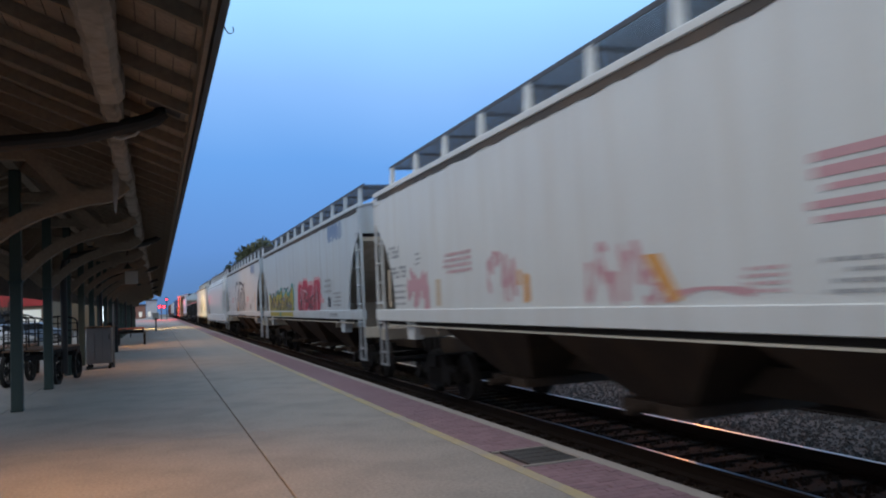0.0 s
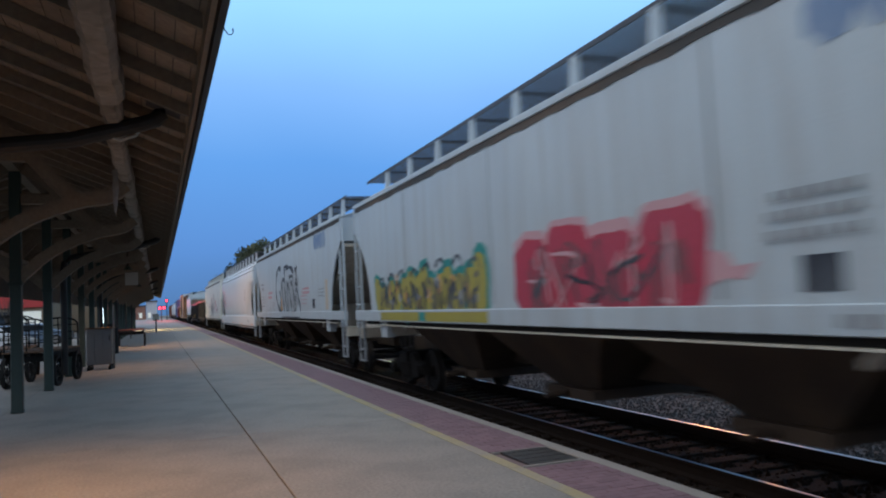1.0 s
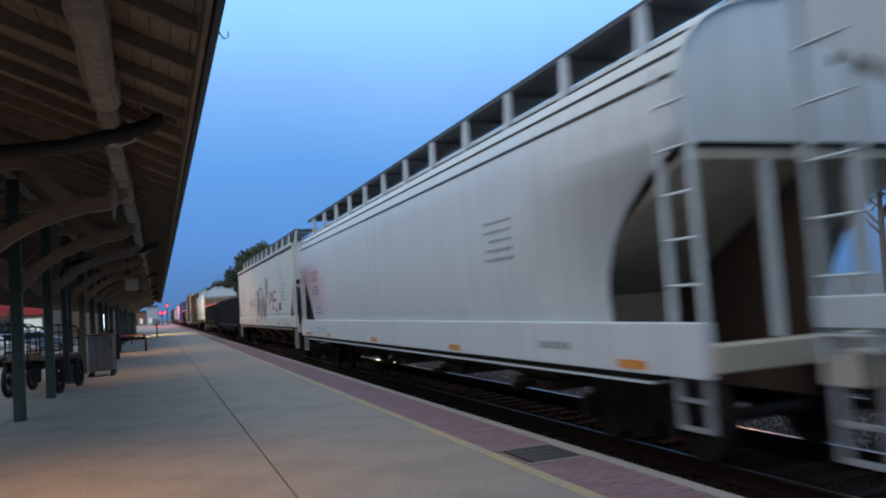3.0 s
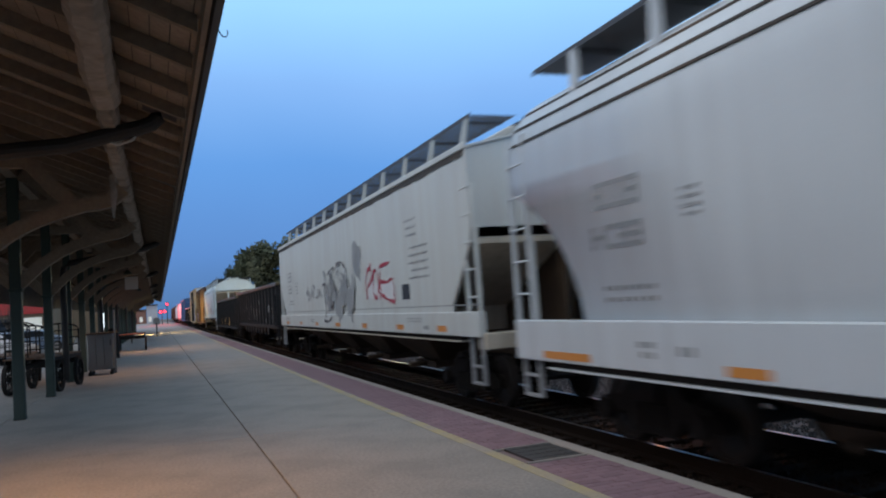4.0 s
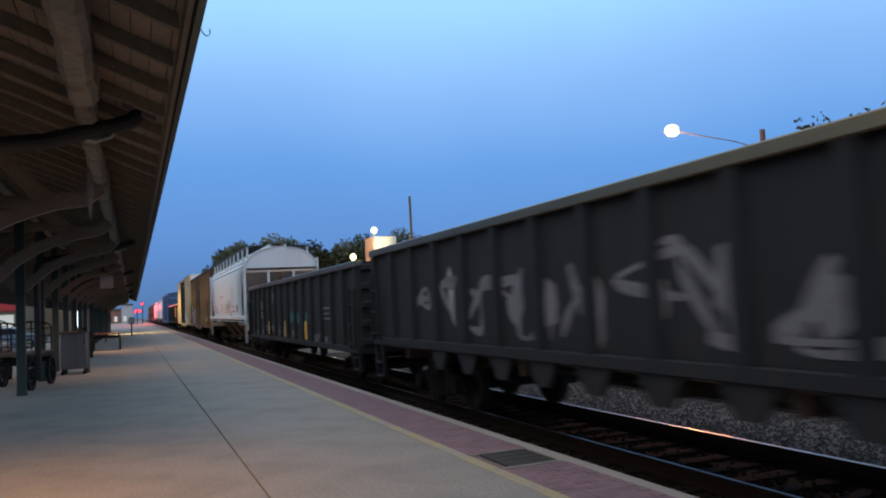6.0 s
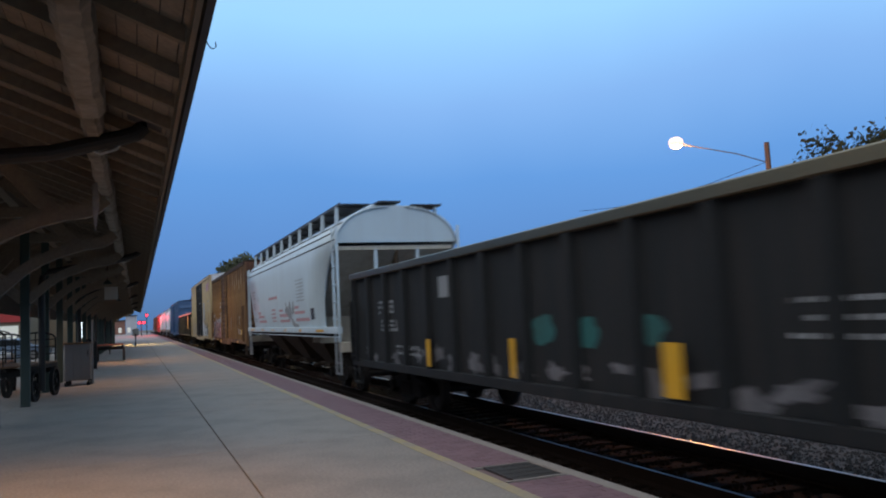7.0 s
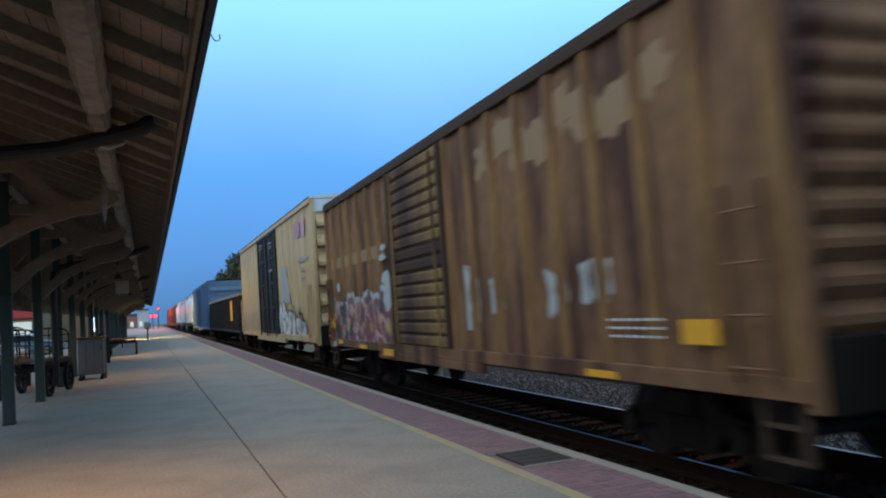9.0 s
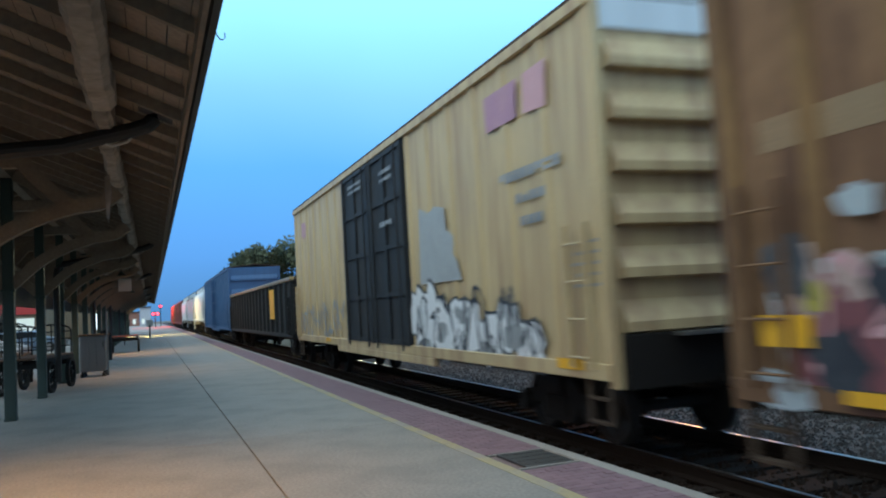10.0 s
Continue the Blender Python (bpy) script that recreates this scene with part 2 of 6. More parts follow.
    p_dteal=mat("faded_teal_spray", (0.02, 0.12, 0.115), 0.7, var=0.4, scale=6, bump=0, second=(0.02, 0.04, 0.04), amount=0.8),
    p_flesh=mat("pale_pink_spray", (0.40, 0.29, 0.26), 0.6, var=0.3, scale=6, bump=0),
    p_tan=mat("pale_tan_paint", (0.235, 0.160, 0.085), 0.7, var=0.35, scale=4, bump=0, second=(0.20, 0.125, 0.065), amount=0.9),
    p_paleblue=mat("pale_blue_spray", (0.36, 0.40, 0.43), 0.6, var=0.15, bump=0),
    p_white=mat("white_spray", (0.62, 0.63, 0.65), 0.6, var=0.1, bump=0),
    p_maroon=mat("maroon_spray", (0.17, 0.06, 0.07), 0.6, var=0.25, bump=0),
    p_purple=mat("purple_logo_paint", (0.37, 0.20, 0.27), 0.6, var=0.3, scale=4, bump=0, second=(0.42, 0.29, 0.2), amount=0.8),
    reflect_orange=mat("orange_reflector", (0.62, 0.25, 0.05), 0.4, var=0.08, bump=0),
    reflect_yellow=mat("yellow_reflector", (0.66, 0.36, 0.015), 0.4, var=0.08, bump=0),
    worn_chord=mat("worn_steel_chord", (0.24, 0.19, 0.12), 0.36, metal=1.0, var=0.3, scale=4),
    # the golden tint puts the lamps' glint into the chord's colour
    chord=mat("lamp_gold_chord", (0.45, 0.34, 0.18), 0.36, metal=0.8, var=0.2),
    red_glow=glow("red_signal_glow", (1.0, 0.035, 0.07), 4.5),
    sodium_glow=glow("sodium_glow", (1.0, 0.66, 0.46), 1.15),
    yard_glow=glow("yard_lamp_glow", (1.0, 0.86, 0.42), 1.5),
    tube_glow=glow("tube_light_glow", (0.85, 0.95, 1.0), 2.2),
    shop_red=glow("lit_red_fascia", (0.30, 0.025, 0.02), 0.10),
    warm_glow=glow("warm_window_glow", (0.75, 0.72, 0.62), 0.22),
)

# ---- mesh helpers ----


def box(bm, x0, x1, y0, y1, z0, z1):
    v = [bm.verts.new((x, y, z)) for x in (x0, x1) for y in (y0, y1) for z in (z0, z1)]
    for f in ((0, 1, 3, 2), (4, 6, 7, 5), (0, 4, 5, 1), (2, 3, 7, 6), (0, 2, 6, 4), (1, 5, 7, 3)):
        bm.faces.new([v[i] for i in f])
    return v


def prism(bm, pts, a0, a1, axis="x"):
    """A polygon drawn in the two other axes, drawn out from a0 to a1 along axis."""
    def at(p, a):
        return {"x": (a, p[0], p[1]), "y": (p[0], a, p[1]), "z": (p[0], p[1], a)}[axis]
    lo = [bm.verts.new(at(p, a0)) for p in pts]
    hi = [bm.verts.new(at(p, a1)) for p in pts]
    bm.faces.new(lo)
    bm.faces.new(hi[::-1])
    for i in range(len(pts)):
        j = (i + 1) % len(pts)
        bm.faces.new((lo[j], lo[i], hi[i], hi[j]))
    return lo + hi


def tube(bm, pts, r, seg=8, r2=None, cap=True):
    pts = [Vector(p) for p in pts]
    rings = []
    for i, p in enumerate(pts):
        d = (pts[min(i + 1, len(pts) - 1)] - pts[max(i - 1, 0)]).normalized()
        up = Vector((0, 0, 1)) if abs(d.z) < 0.9 else Vector((1, 0, 0))
        a = d.cross(up).normalized()
        b = d.cross(a)
        rr = r if r2 is None else r + (r2 - r) * i / (len(pts) - 1)
        rings.append([bm.verts.new(p + (a * math.cos(k * math.tau / seg) + b * math.sin(k * math.tau / seg)) * rr) for k in range(seg)])
    for q, w in zip(rings, rings[1:]):
        for k in range(seg):
            bm.faces.new((q[k], q[(k + 1) % seg], w[(k + 1) % seg], w[k]))
    if cap:
        bm.faces.new(rings[0][::-1])
        bm.faces.new(rings[-1])


def disc(bm, c, r0, r1, w, seg=20):
    """A ring (or a disc, r0 = 0) whose axle lies along x."""
    lo, hi = [], []
    for x, store in ((c[0] - w / 2, lo), (c[0] + w / 2, hi)):
        for rr in ((r0, r1) if r0 else (r1,)):
            store.append([bm.verts.new((x, c[1] + math.cos(k * math.tau / seg) * rr, c[2] + math.sin(k * math.tau / seg) * rr)) for k in range(seg)])
    for k in range(seg):
        j = (k + 1) % seg
        bm.faces.new((lo[-1][k], lo[-1][j], hi[-1][j], hi[-1][k]))
        if r0:
            bm.faces.new((lo[0][j], lo[0][k], hi[0][k], hi[0][j]))
            bm.faces.new((lo[0][k], lo[0][j], lo[1][j], lo[1][k]))
            bm.faces.new((hi[0][j], hi[0][k], hi[1][k], hi[1][j]))
    if not r0:
        bm.faces.new(lo[0][::-1])
        bm.faces.new(hi[0])


def mesh_of(name, bm, material, bevel=0.0):
    if bevel:
        bmesh.ops.bevel(bm, geom=bm.edges[:], offset=bevel, segments=1, affect="EDGES", clamp_overlap=True)
    bmesh.ops.recalc_face_normals(bm, faces=bm.faces[:])
    me = bpy.data.meshes.new(name)
    bm.to_mesh(me)
    bm.free()
    me.materials.append(M[material])
    return me


def part(name, bm, material, parent, label="", bevel=0.0, loc=None):
    me = bm if isinstance(bm, bpy.types.Mesh) else mesh_of(name, bm, material, bevel)
    ob = new(name, me)
    ob.parent = parent
    if loc:
        ob.location = loc
    return tagged(ob, label=label)


def thing(name, loc, label, category, group=""):
    ob = new(name)
    ob.location = loc
    ob.empty_display_size = 0.2
    return tagged(ob, label=label, category=category, group=group)


def structure(name, bm, material, label, category, bevel=0.0):
    return tagged(new(name, mesh_of(name, bm, material, bevel)), label=label, category=category, kind="structure")


B = bmesh.new

# ---- ground, tracks, platform ----
bm = B()
for x0, x1 in ((-400, -14.0), (4.16, 400)):
    box(bm, x0, x1, -300, 900, -1.2, -0.62)
box(bm, -14.0, 4.16, -300, 900, -1.2, -0.70)
structure("ground", bm, "earth", "dark bare earth beside the railway tracks", "ground")

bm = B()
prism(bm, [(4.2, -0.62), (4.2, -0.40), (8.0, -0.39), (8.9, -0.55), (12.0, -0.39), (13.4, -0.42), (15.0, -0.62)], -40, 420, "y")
structure("ballast_bed", bm, "dark_bed", "near-black ballast bed under two tracks", "ballast")


def rail_mesh(x):
    bm = B()
    prism(bm, [(x - 0.07, RAIL - 0.17), (x + 0.07, RAIL - 0.17), (x + 0.07, RAIL - 0.15), (x + 0.01, RAIL - 0.13), (x + 0.01, RAIL - 0.04),
               (x + 0.036, RAIL - 0.03), (x + 0.036, RAIL - 0.004), (x - 0.036, RAIL - 0.004), (x - 0.036, RAIL - 0.03), (x - 0.01, RAIL - 0.04),
               (x - 0.01, RAIL - 0.13), (x - 0.07, RAIL - 0.15)], -40, 420, "y")
    return bm


for k, x in enumerate((TRACK - 0.752, TRACK + 0.752, TRACK + 3.55, TRACK + 5.055)):
    r = structure(f"rail_{k + 1}", rail_mesh(x), "rail_side", "rusty steel rail with a polished running surface", "rail")
    bm = B()
    w = 0.018 if k == 0 else 0.024
    box(bm, x - w, x + w, -40, 420, RAIL - 0.003, RAIL)
    part("rail_head", bm, "rail_top", r, "bright polished rail head")

# concrete platform: a slab under the panels, panels, brick strip, kerb
bm = B()
box(bm, -6.2, 4.0, -40, 300, -0.70, -0.08)
platform = structure("platform", bm, "kerb", "low concrete station platform with a brick edge strip", "platform")
bm = B()
box(bm, 4.004, 4.16, -40, 300, -0.69, -0.004)
part("kerb", bm, "kerb", platform, "pale concrete edge kerb", bevel=0.012)
bm = B()
box(bm, 3.30, 4.0, -40, 300, -0.079, -0.022)
part("joint_bed", bm, "sand", platform)


def panel(w, l):
    bm = B()
    box(bm, -w / 2, w / 2, -l / 2, l / 2, -0.078, 0.0)
    return mesh_of("concrete_panel", bm, "concrete", 0.006)


cols = [(-6.2, -2.62), (-2.62, 1.09), (1.098, 3.296)]
plen = 5.6
for x0, x1 in cols:
    me = panel(x1 - x0 - 0.006, plen - 0.006)
    for k in range(-2, 22):
        part("concrete_panel", me, "", platform, loc=((x0 + x1) / 2, k * plen + 2.4, 0))
bm = B()
for x0, x1 in cols:
    box(bm, x0, x1 - 0.006, 22 * plen - 0.4, 300, -0.078, 0.0)
part("far_panels", bm, "concrete", platform)
bm = B()
for k in range(0, 60):
    y = -10 + k * 1.7
    box(bm, 3.16, 3.292, y, y + 1.69, 0.0005, 0.004)
part("yellow_line", bm, "yellow_line", platform, "worn yellow safety line")

# things under the canopy's edge strip: iron access plate
plate = thing("access_plate", (3.68, 7.40, 0), "dark iron access plate set into the brick strip", "hatch")
bm = B()
box(bm, -0.265, 0.265, -0.37, 0.37, -0.02, 0.006)
part("lid", bm, "grate", plate, bevel=0.004)
bm = B()
box(bm, -0.05, 0.05, -0.02, 0.02, 0.0062, 0.010)
tread = mesh_of("tread", bm, "grate")
for i in range(4):
    for j in range(4):
        part("tread", tread, "", plate, loc=(-0.195 + i * 0.13, -0.26 + j * 0.173, 0))
for y0, y1 in ((-0.41, -0.375), (0.375, 0.41)):
    bm = B()
    box(bm, -0.36, 0.30, y0, y1, -0.02, 0.003)
    part("rim", bm, "kerb", plate)

# ---- canopy ----
EX, EZ = 0.34, 3.60       # eave
RX, RZ = -2.40, 4.75      # ridge over the posts
C0, C1 = -5.0, 98.0
SL = (RZ - EZ) / (EX - RX)


def roof_z(x):
    return RZ - abs(x - RX) * SL


canopy = thing("platform_canopy", (0, 0, 0), "old timber platform canopy on dark green posts", "canopy")
tagged(canopy, kind="structure")
rng = random.Random(4)
bm = B()
bw = 0.135
for side in (1, -1):
    k = 0
    while k * bw < 2.74:
        d0, d1 = k * bw + 0.004, (k + 1) * bw - 0.004
        y = C0
        while y < C1:
            l = rng.uniform(3.0, 5.2)
            ya, yb = y + 0.003, min(y + l, C1) - 0.003
            o = rng.uniform(-0.004, 0.004)
            xa, xb = RX + side * d0, RX + side * d1
            za, zb = RZ - d0 * SL + o, RZ - d1 * SL + o
            prism(bm, [(xa, za), (xb, zb), (xb, zb + 0.022), (xa, za + 0.022)], ya, yb, "y")
            y += l
        k += 1
part("roof_deck", bm, "deck", canopy, "weathered bare deck boards")
bm = B()
for side in (1, -1):
    xe = RX + side * 2.80
    prism(bm, [(RX, RZ + 0.05), (xe, RZ - 2.80 * SL + 0.05), (xe, RZ - 2.80 * SL + 0.075), (RX, RZ + 0.085)], C0 - 0.05, C1 + 0.05, "y")
part("roofing", bm, "roof_dark", canopy, "dark roofing felt")

# rafters, one mesh shared by all
bm = B()
for side in (1, -1):
    xa, xb = RX + side * 0.02, RX + side * 2.72
    za, zb = RZ - 0.02 * SL, RZ - 2.72 * SL
    prism(bm, [(xa, za - 0.145), (xb, zb - 0.115), (xb, zb - 0.004), (xa, za - 0.004)], -0.03, 0.03, "y")
rafter = mesh_of("rafter", bm, "timber")
y = -4.4
while y < C1:
    part("rafter", rafter, "", canopy, loc=(0, y, 0))
    y += 0.8
# eave: fascia board, black gutter
for side in (1, -1):
    xe = RX + side * 2.74
    bm = B()
    box(bm, min(xe, xe + side * 0.035), max(xe, xe + side * 0.035), C0, C1, EZ - 0.13, EZ + 0.05)
    part("fascia", bm, "timber", canopy, "weathered fascia board")
    bm = B()
    g = xe + side * 0.036
    prism(bm, [(g, EZ - 0.05), (g + side * 0.03, EZ - 0.085), (g + side * 0.085, EZ - 0.06), (g + side * 0.105, EZ + 0.075), (g + side * 0.09, EZ + 0.075), (g, EZ + 0.06)], C0, C1, "y")
    part("gutter", bm, "gutter", canopy, "black metal gutter")

# added boarding that keeps low western sky light out from under the roof
bm = B()
k = C0
while k < C1:
    box(bm, -4.60, -4.56, k, k + 2.48, 2.42, 3.52)
    k += 2.5
part("valance", bm, "roof_dark", canopy, "dark boarding added along the lot side to block low western light")
POST0, PITCH = -1.34, 4.33
posts_y = [POST0 + k * PITCH for k in range(0, 23)]
# beams along the canopy, of lengths from post to post
for bx in (-0.375, -4.425):
    zt = roof_z(bx) - 0.13
    beams = []
    for q, wide in enumerate((0.88, 1.18, 0.88)):
        # hewn timber: worn corners, a slight bow, split and peeled places
        br = random.Random(60 + q)
        bm = B()
        rows = []
        n = 34
        for i in range(n + 1):
            u = i / n
            ox = 0.012 * math.sin(u * 4 + q) + 0.006 * math.sin(u * 19 + 2 * q)
            base = [(-0.10, -0.20), (-0.055, -0.26), (0.055, -0.26), (0.10, -0.20), (0.10, -0.10), (0.10, 0.0), (-0.10, 0.0), (-0.10, -0.10)]
            rows.append([bm.verts.new((bx + ox + (0.03 if wide > 1 else 0.0) + px * wide + br.uniform(-0.008, 0.008), (u - 0.5) * (PITCH - 0.02), zt + pz + (br.uniform(-0.012, 0.012) if pz < 0 else 0))) for px, pz in base])
        for a, b in zip(rows, rows[1:]):
            for i in range(8):
                bm.faces.new((a[i], a[(i + 1) % 8], b[(i + 1) % 8], b[i]))
        bm.faces.new(rows[0][::-1])
        bm.faces.new(rows[-1])
        bmesh.ops.recalc_face_normals(bm, faces=bm.faces[:])
        beams.append(mesh_of("beam", bm, "peeled"))
    for i, y in enumerate(posts_y[:-1]):
        part("beam", beams[(0, 1, 2)[min(i, 2)] if i < 3 else 2 * (i % 2)], "", canopy, loc=(0, y + PITCH / 2, 0))
bm = B()
box(bm, RX - 0.09, RX + 0.09, C0, C1, RZ - 0.36, RZ - 0.15)
part("ridge_beam", bm, "timber", canopy)


def bowed(bm, pts, w, d):
    """A bowed timber in the plane across the platform, drawn through a few points of its middle line."""
    line = []
    for i in range(len(pts) - 1):
        p0, p1, p2, p3 = [Vector(pts[min(max(j, 0), len(pts) - 1)]) for j in (i - 1, i, i + 1, i + 2)]
        for k in range(5):
            u = k / 5
            line.append(0.5 * (2 * p1 + (p2 - p0) * u + (2 * p0 - 5 * p1 + 4 * p2 - p3) * u * u + (3 * p1 - p0 - 3 * p2 + p3) * u ** 3))
    line.append(Vector(pts[-1]))
    up, dn = [], []
    for i, p in enumerate(line):
        t = (line[min(i + 1, len(line) - 1)] - line[max(i - 1, 0)]).normalized()
        n = Vector((-t.y, t.x)) * d / 2
        up.append(tuple(p + n))
        dn.append(tuple(p - n))
    prism(bm, up + dn[::-1], -w / 2, w / 2, "y")


# knee brace from the post to the beam, and a strut that branches from it up to the ridge
bm = B()
for q in (1, -1):
    bowed(bm, [(RX + q * x, z) for x, z in ((0.06, 2.42), (0.47, 2.80), (0.88, 3.05), (1.44, 3.25), (1.80, 3.31), (2.03, 3.47))], 0.14, 0.19)
brace = mesh_of("knee_brace", bm, "timber")
bm = B()
for q in (1, -1):
    bowed(bm, [(RX + q * x, z) for x, z in ((1.40, 3.26), (1.14, 3.52), (0.84, 3.86), (0.40, 4.28), (0.12, 4.45))], 0.12, 0.20)
strut = mesh_of("roof_strut", bm, "timber")
bm = B()
box(bm, RX - 0.80, RX + 0.80, -0.055, 0.055, 3.78, 3.98)
tie_beam = mesh_of("cross_beam", bm, "timber", 0.012)
bm = B()
box(bm, -0.095, 0.095, -0.095, 0.095, 0.0, 4.38)
box(bm, -0.105, 0.105, -0.105, 0.105, 0.0, 0.05)
box(bm, -0.115, 0.115, -0.115, 0.115, 2.30, 2.36)
post_me = mesh_of("post", bm, "post_green", 0.012)
for y in posts_y:
    part("post", post_me, "", canopy, loc=(RX, y, 0))
    if y > 9:      # the two posts beside the camera carry no braces
        part("knee_brace", brace, "", canopy, loc=(0, y, 0))
        part("roof_strut", strut, "", canopy, loc=(0, y, 0))
        part("cross_beam", tie_beam, "", canopy, loc=(0, y, 0))
# downpipes that drop through the deck near the eave and run back to the posts
bm = B()
tube(bm, [(0.13, 0, 3.84), (0.12, 0, 3.73), (0.085, 0, 3.64), (0.02, 0, 3.575), (-0.10, 0, 3.53), (-0.34, 0, 3.465), (-0.74, 0, 3.355), (-1.31, 0, 3.29), (RX + 0.36, 0, 3.17), (RX + 0.24, 0, 3.06), (RX + 0.21, 0, 2.85), (RX + 0.21, 0, 0.25)], 0.078, 12)
pipe_me = mesh_of("downpipe", bm, "pipe")
bm = B()
prism(bm, [(-0.06, roof_z(-0.06) - 0.012), (0.26, roof_z(0.26) - 0.012), (0.26, roof_z(0.26) - 0.004), (-0.06, roof_z(-0.06) - 0.004)], -0.17, 0.15, "y")
collar_me = mesh_of("pipe_collar", bm, "pipe")
bm = B()
tube(bm, [(-0.40, 0, 3.40), (-0.30, 0, 3.36), (-0.16, 0, 3.41), (-0.10, 0, 3.50)], 0.014, 6)
strap_me = mesh_of("pipe_strap", bm, "sign_white")
for py in (8.1, 21.6, 35.1, 48.6, 62.1, 75.6):
    part("downpipe", pipe_me, "", canopy, loc=(0, py, 0))
    part("pipe_collar", collar_me, "", canopy, loc=(0, py, 0))
    part("pipe_strap", strap_me, "", canopy, loc=(0, py, 0))
# split board hanging from the beam, small sign box, wire hook on the gutter
bm = B()
prism(bm, [(0, 0.0), (0.06, 0.03), (0.075, -0.20), (0.05, -0.44), (0.03, -0.56), (0.01, -0.40)], -0.014, 0.014, "y")
part("split_board", bm, "peeled", canopy, "split board hanging off the beam", loc=(-0.47, 9.95, 3.38))
bm = B()
tube(bm, [(-0.02, 0, 0.03), (-0.004, 0, -0.01), (0.012, 0, -0.032), (0.032, 0, -0.034), (0.046, 0, -0.018), (0.044, 0, 0.012)], 0.004, 6)
part("wire_hook", bm, "iron", canopy, "thin bent wire hook", loc=(EX + 0.13, 5.22, EZ - 0.08))

# ---- the train ----
GAP = 1.15
SIDE = 1.62
V, DEC = 16.16, 0.096


def run(t):
    """How far the train has come at t seconds; it slows a little."""
    return V * t - DEC * ((t - 5) ** 2 - 25)


def wheelset_mesh():
    bm = B()
    tube(bm, [(-1.0, 0, 0), (1.0, 0, 0)], 0.075, 10)
    for s in (-1, 1):
        disc(bm, (s * 0.75, 0, 0), 0.36, 0.42, 0.13, 24)
        disc(bm, (s * 0.69, 0, 0), 0.36, 0.445, 0.03, 24)
        disc(bm, (s * 0.76, 0, 0), 0, 0.37, 0.035, 24)
        disc(bm, (s * 0.80, 0, 0), 0, 0.12, 0.12, 12)
        for k in range(4):
            a = k * math.pi / 2
            disc(bm, (s * 0.785, 0.24 * math.cos(a), 0.24 * math.sin(a)), 0, 0.05, 0.02, 8)
    return mesh_of("wheelset", bm, "wheel")


def truck_mesh():
    bm = B()
    for s in (-1, 1):
        x = s * 1.0
        pts = [(-1.15, 0.36), (-0.98, 0.56), (-0.62, 0.62), (-0.42, 0.78), (0.42, 0.78), (0.62, 0.62), (0.98, 0.56), (1.15, 0.36),
               (0.74, 0.36), (0.55, 0.44), (0.38, 0.22), (-0.38, 0.22), (-0.55, 0.44), (-0.74, 0.36)]
        prism(bm, pts, x - 0.07, x + 0.07, "x")
        for k in (-0.2, 0, 0.2):
            tube(bm, [(x * 1.07, k, 0.30), (x * 1.07, k, 0.56)], 0.075, 8)
        for k in (-0.87, 0.87):
            disc(bm, (s * 1.09, k, 0.42), 0, 0.13, 0.14, 12)
    box(bm, -1.15, 1.15, -0.22, 0.22, 0.58, 0.80)
    for k in (-0.45, 0.45):
        box(bm, -0.95, 0.95, k - 0.05, k + 0.05, 0.30, 0.40)
    return mesh_of("truck", bm, "truck")


def coupler_mesh():
    bm = B()
    box(bm, -0.13, 0.13, -0.5, 0.38, 0.74, 0.98)
    prism(bm, [(-0.17, 0.38), (0.2, 0.38), (0.22, 0.62), (0.06, 0.66), (0.04, 0.5), (-0.17, 0.56)], 0.70, 1.0, "z")
    tube(bm, [(0.25, 0.2, 0.9), (0.28, 0.45, 0.72), (0.2, 0.62, 0.62)], 0.03, 6)
    return mesh_of("coupler", bm, "truck", 0.02)


WHEELSET, TRUCK, COUPLER = wheelset_mesh(), truck_mesh(), coupler_mesh()
CARS, SPINNING = [], []


def running_gear(car, L, detail=True):
    for s in (-1, 1):
        y = s * (L / 2 - 2.15)
        tr = part("truck", TRUCK, "", car, "black cast steel truck", loc=(0, y, 0))
        for k in (-0.87, 0.87):
            w = part("wheelset", WHEELSET, "", tr, loc=(0, k, 0.42))
            if detail:
                SPINNING.append((w, (0, k, 0.42)))
        c = part("coupler", COUPLER, "", car, loc=(0, s * (L / 2 - 0.06), 0))
        if s < 0:
            c.rotation_euler.z = math.pi
    bm = B()
    box(bm, -0.28, 0.28, -L / 2 + 0.3, L / 2 - 0.3, 0.72, 1.02)
    part("centre_sill", bm, "under", car)


def new_car(name, s0, s1, label, detail=True):
    L = s1 - s0 - GAP
    car = thing(name, (TRACK, (s0 + s1) / 2, RAIL), label, "freight car", "freight train cars")
    CARS.append((car, (s0 + s1) / 2))
    running_gear(car, L, detail)
    return car, L


def ladder(car, paint, x, y, z0, z1, w=0.42):
    """A ladder on the side of a car: two stiles and its rungs."""
    bm = B()
    box(bm, -0.03, 0.03, -0.022, 0.022, z0, z1)
    stile = mesh_of("stile", bm, paint)
    first = part("ladder", stile, "", car, loc=(x, y - w / 2, 0))
    part("stile", stile, "", first, loc=(0, w, 0))
    bm = B()
    tube(bm, [(-0.03, 0, 0), (-0.03, w, 0)], 0.014, 6)
    rung = mesh_of("rung", bm, paint)
    z = z0 + 0.12
    while z < z1:
        part("rung", rung, "", first, loc=(0, 0, z))
        z += 0.42


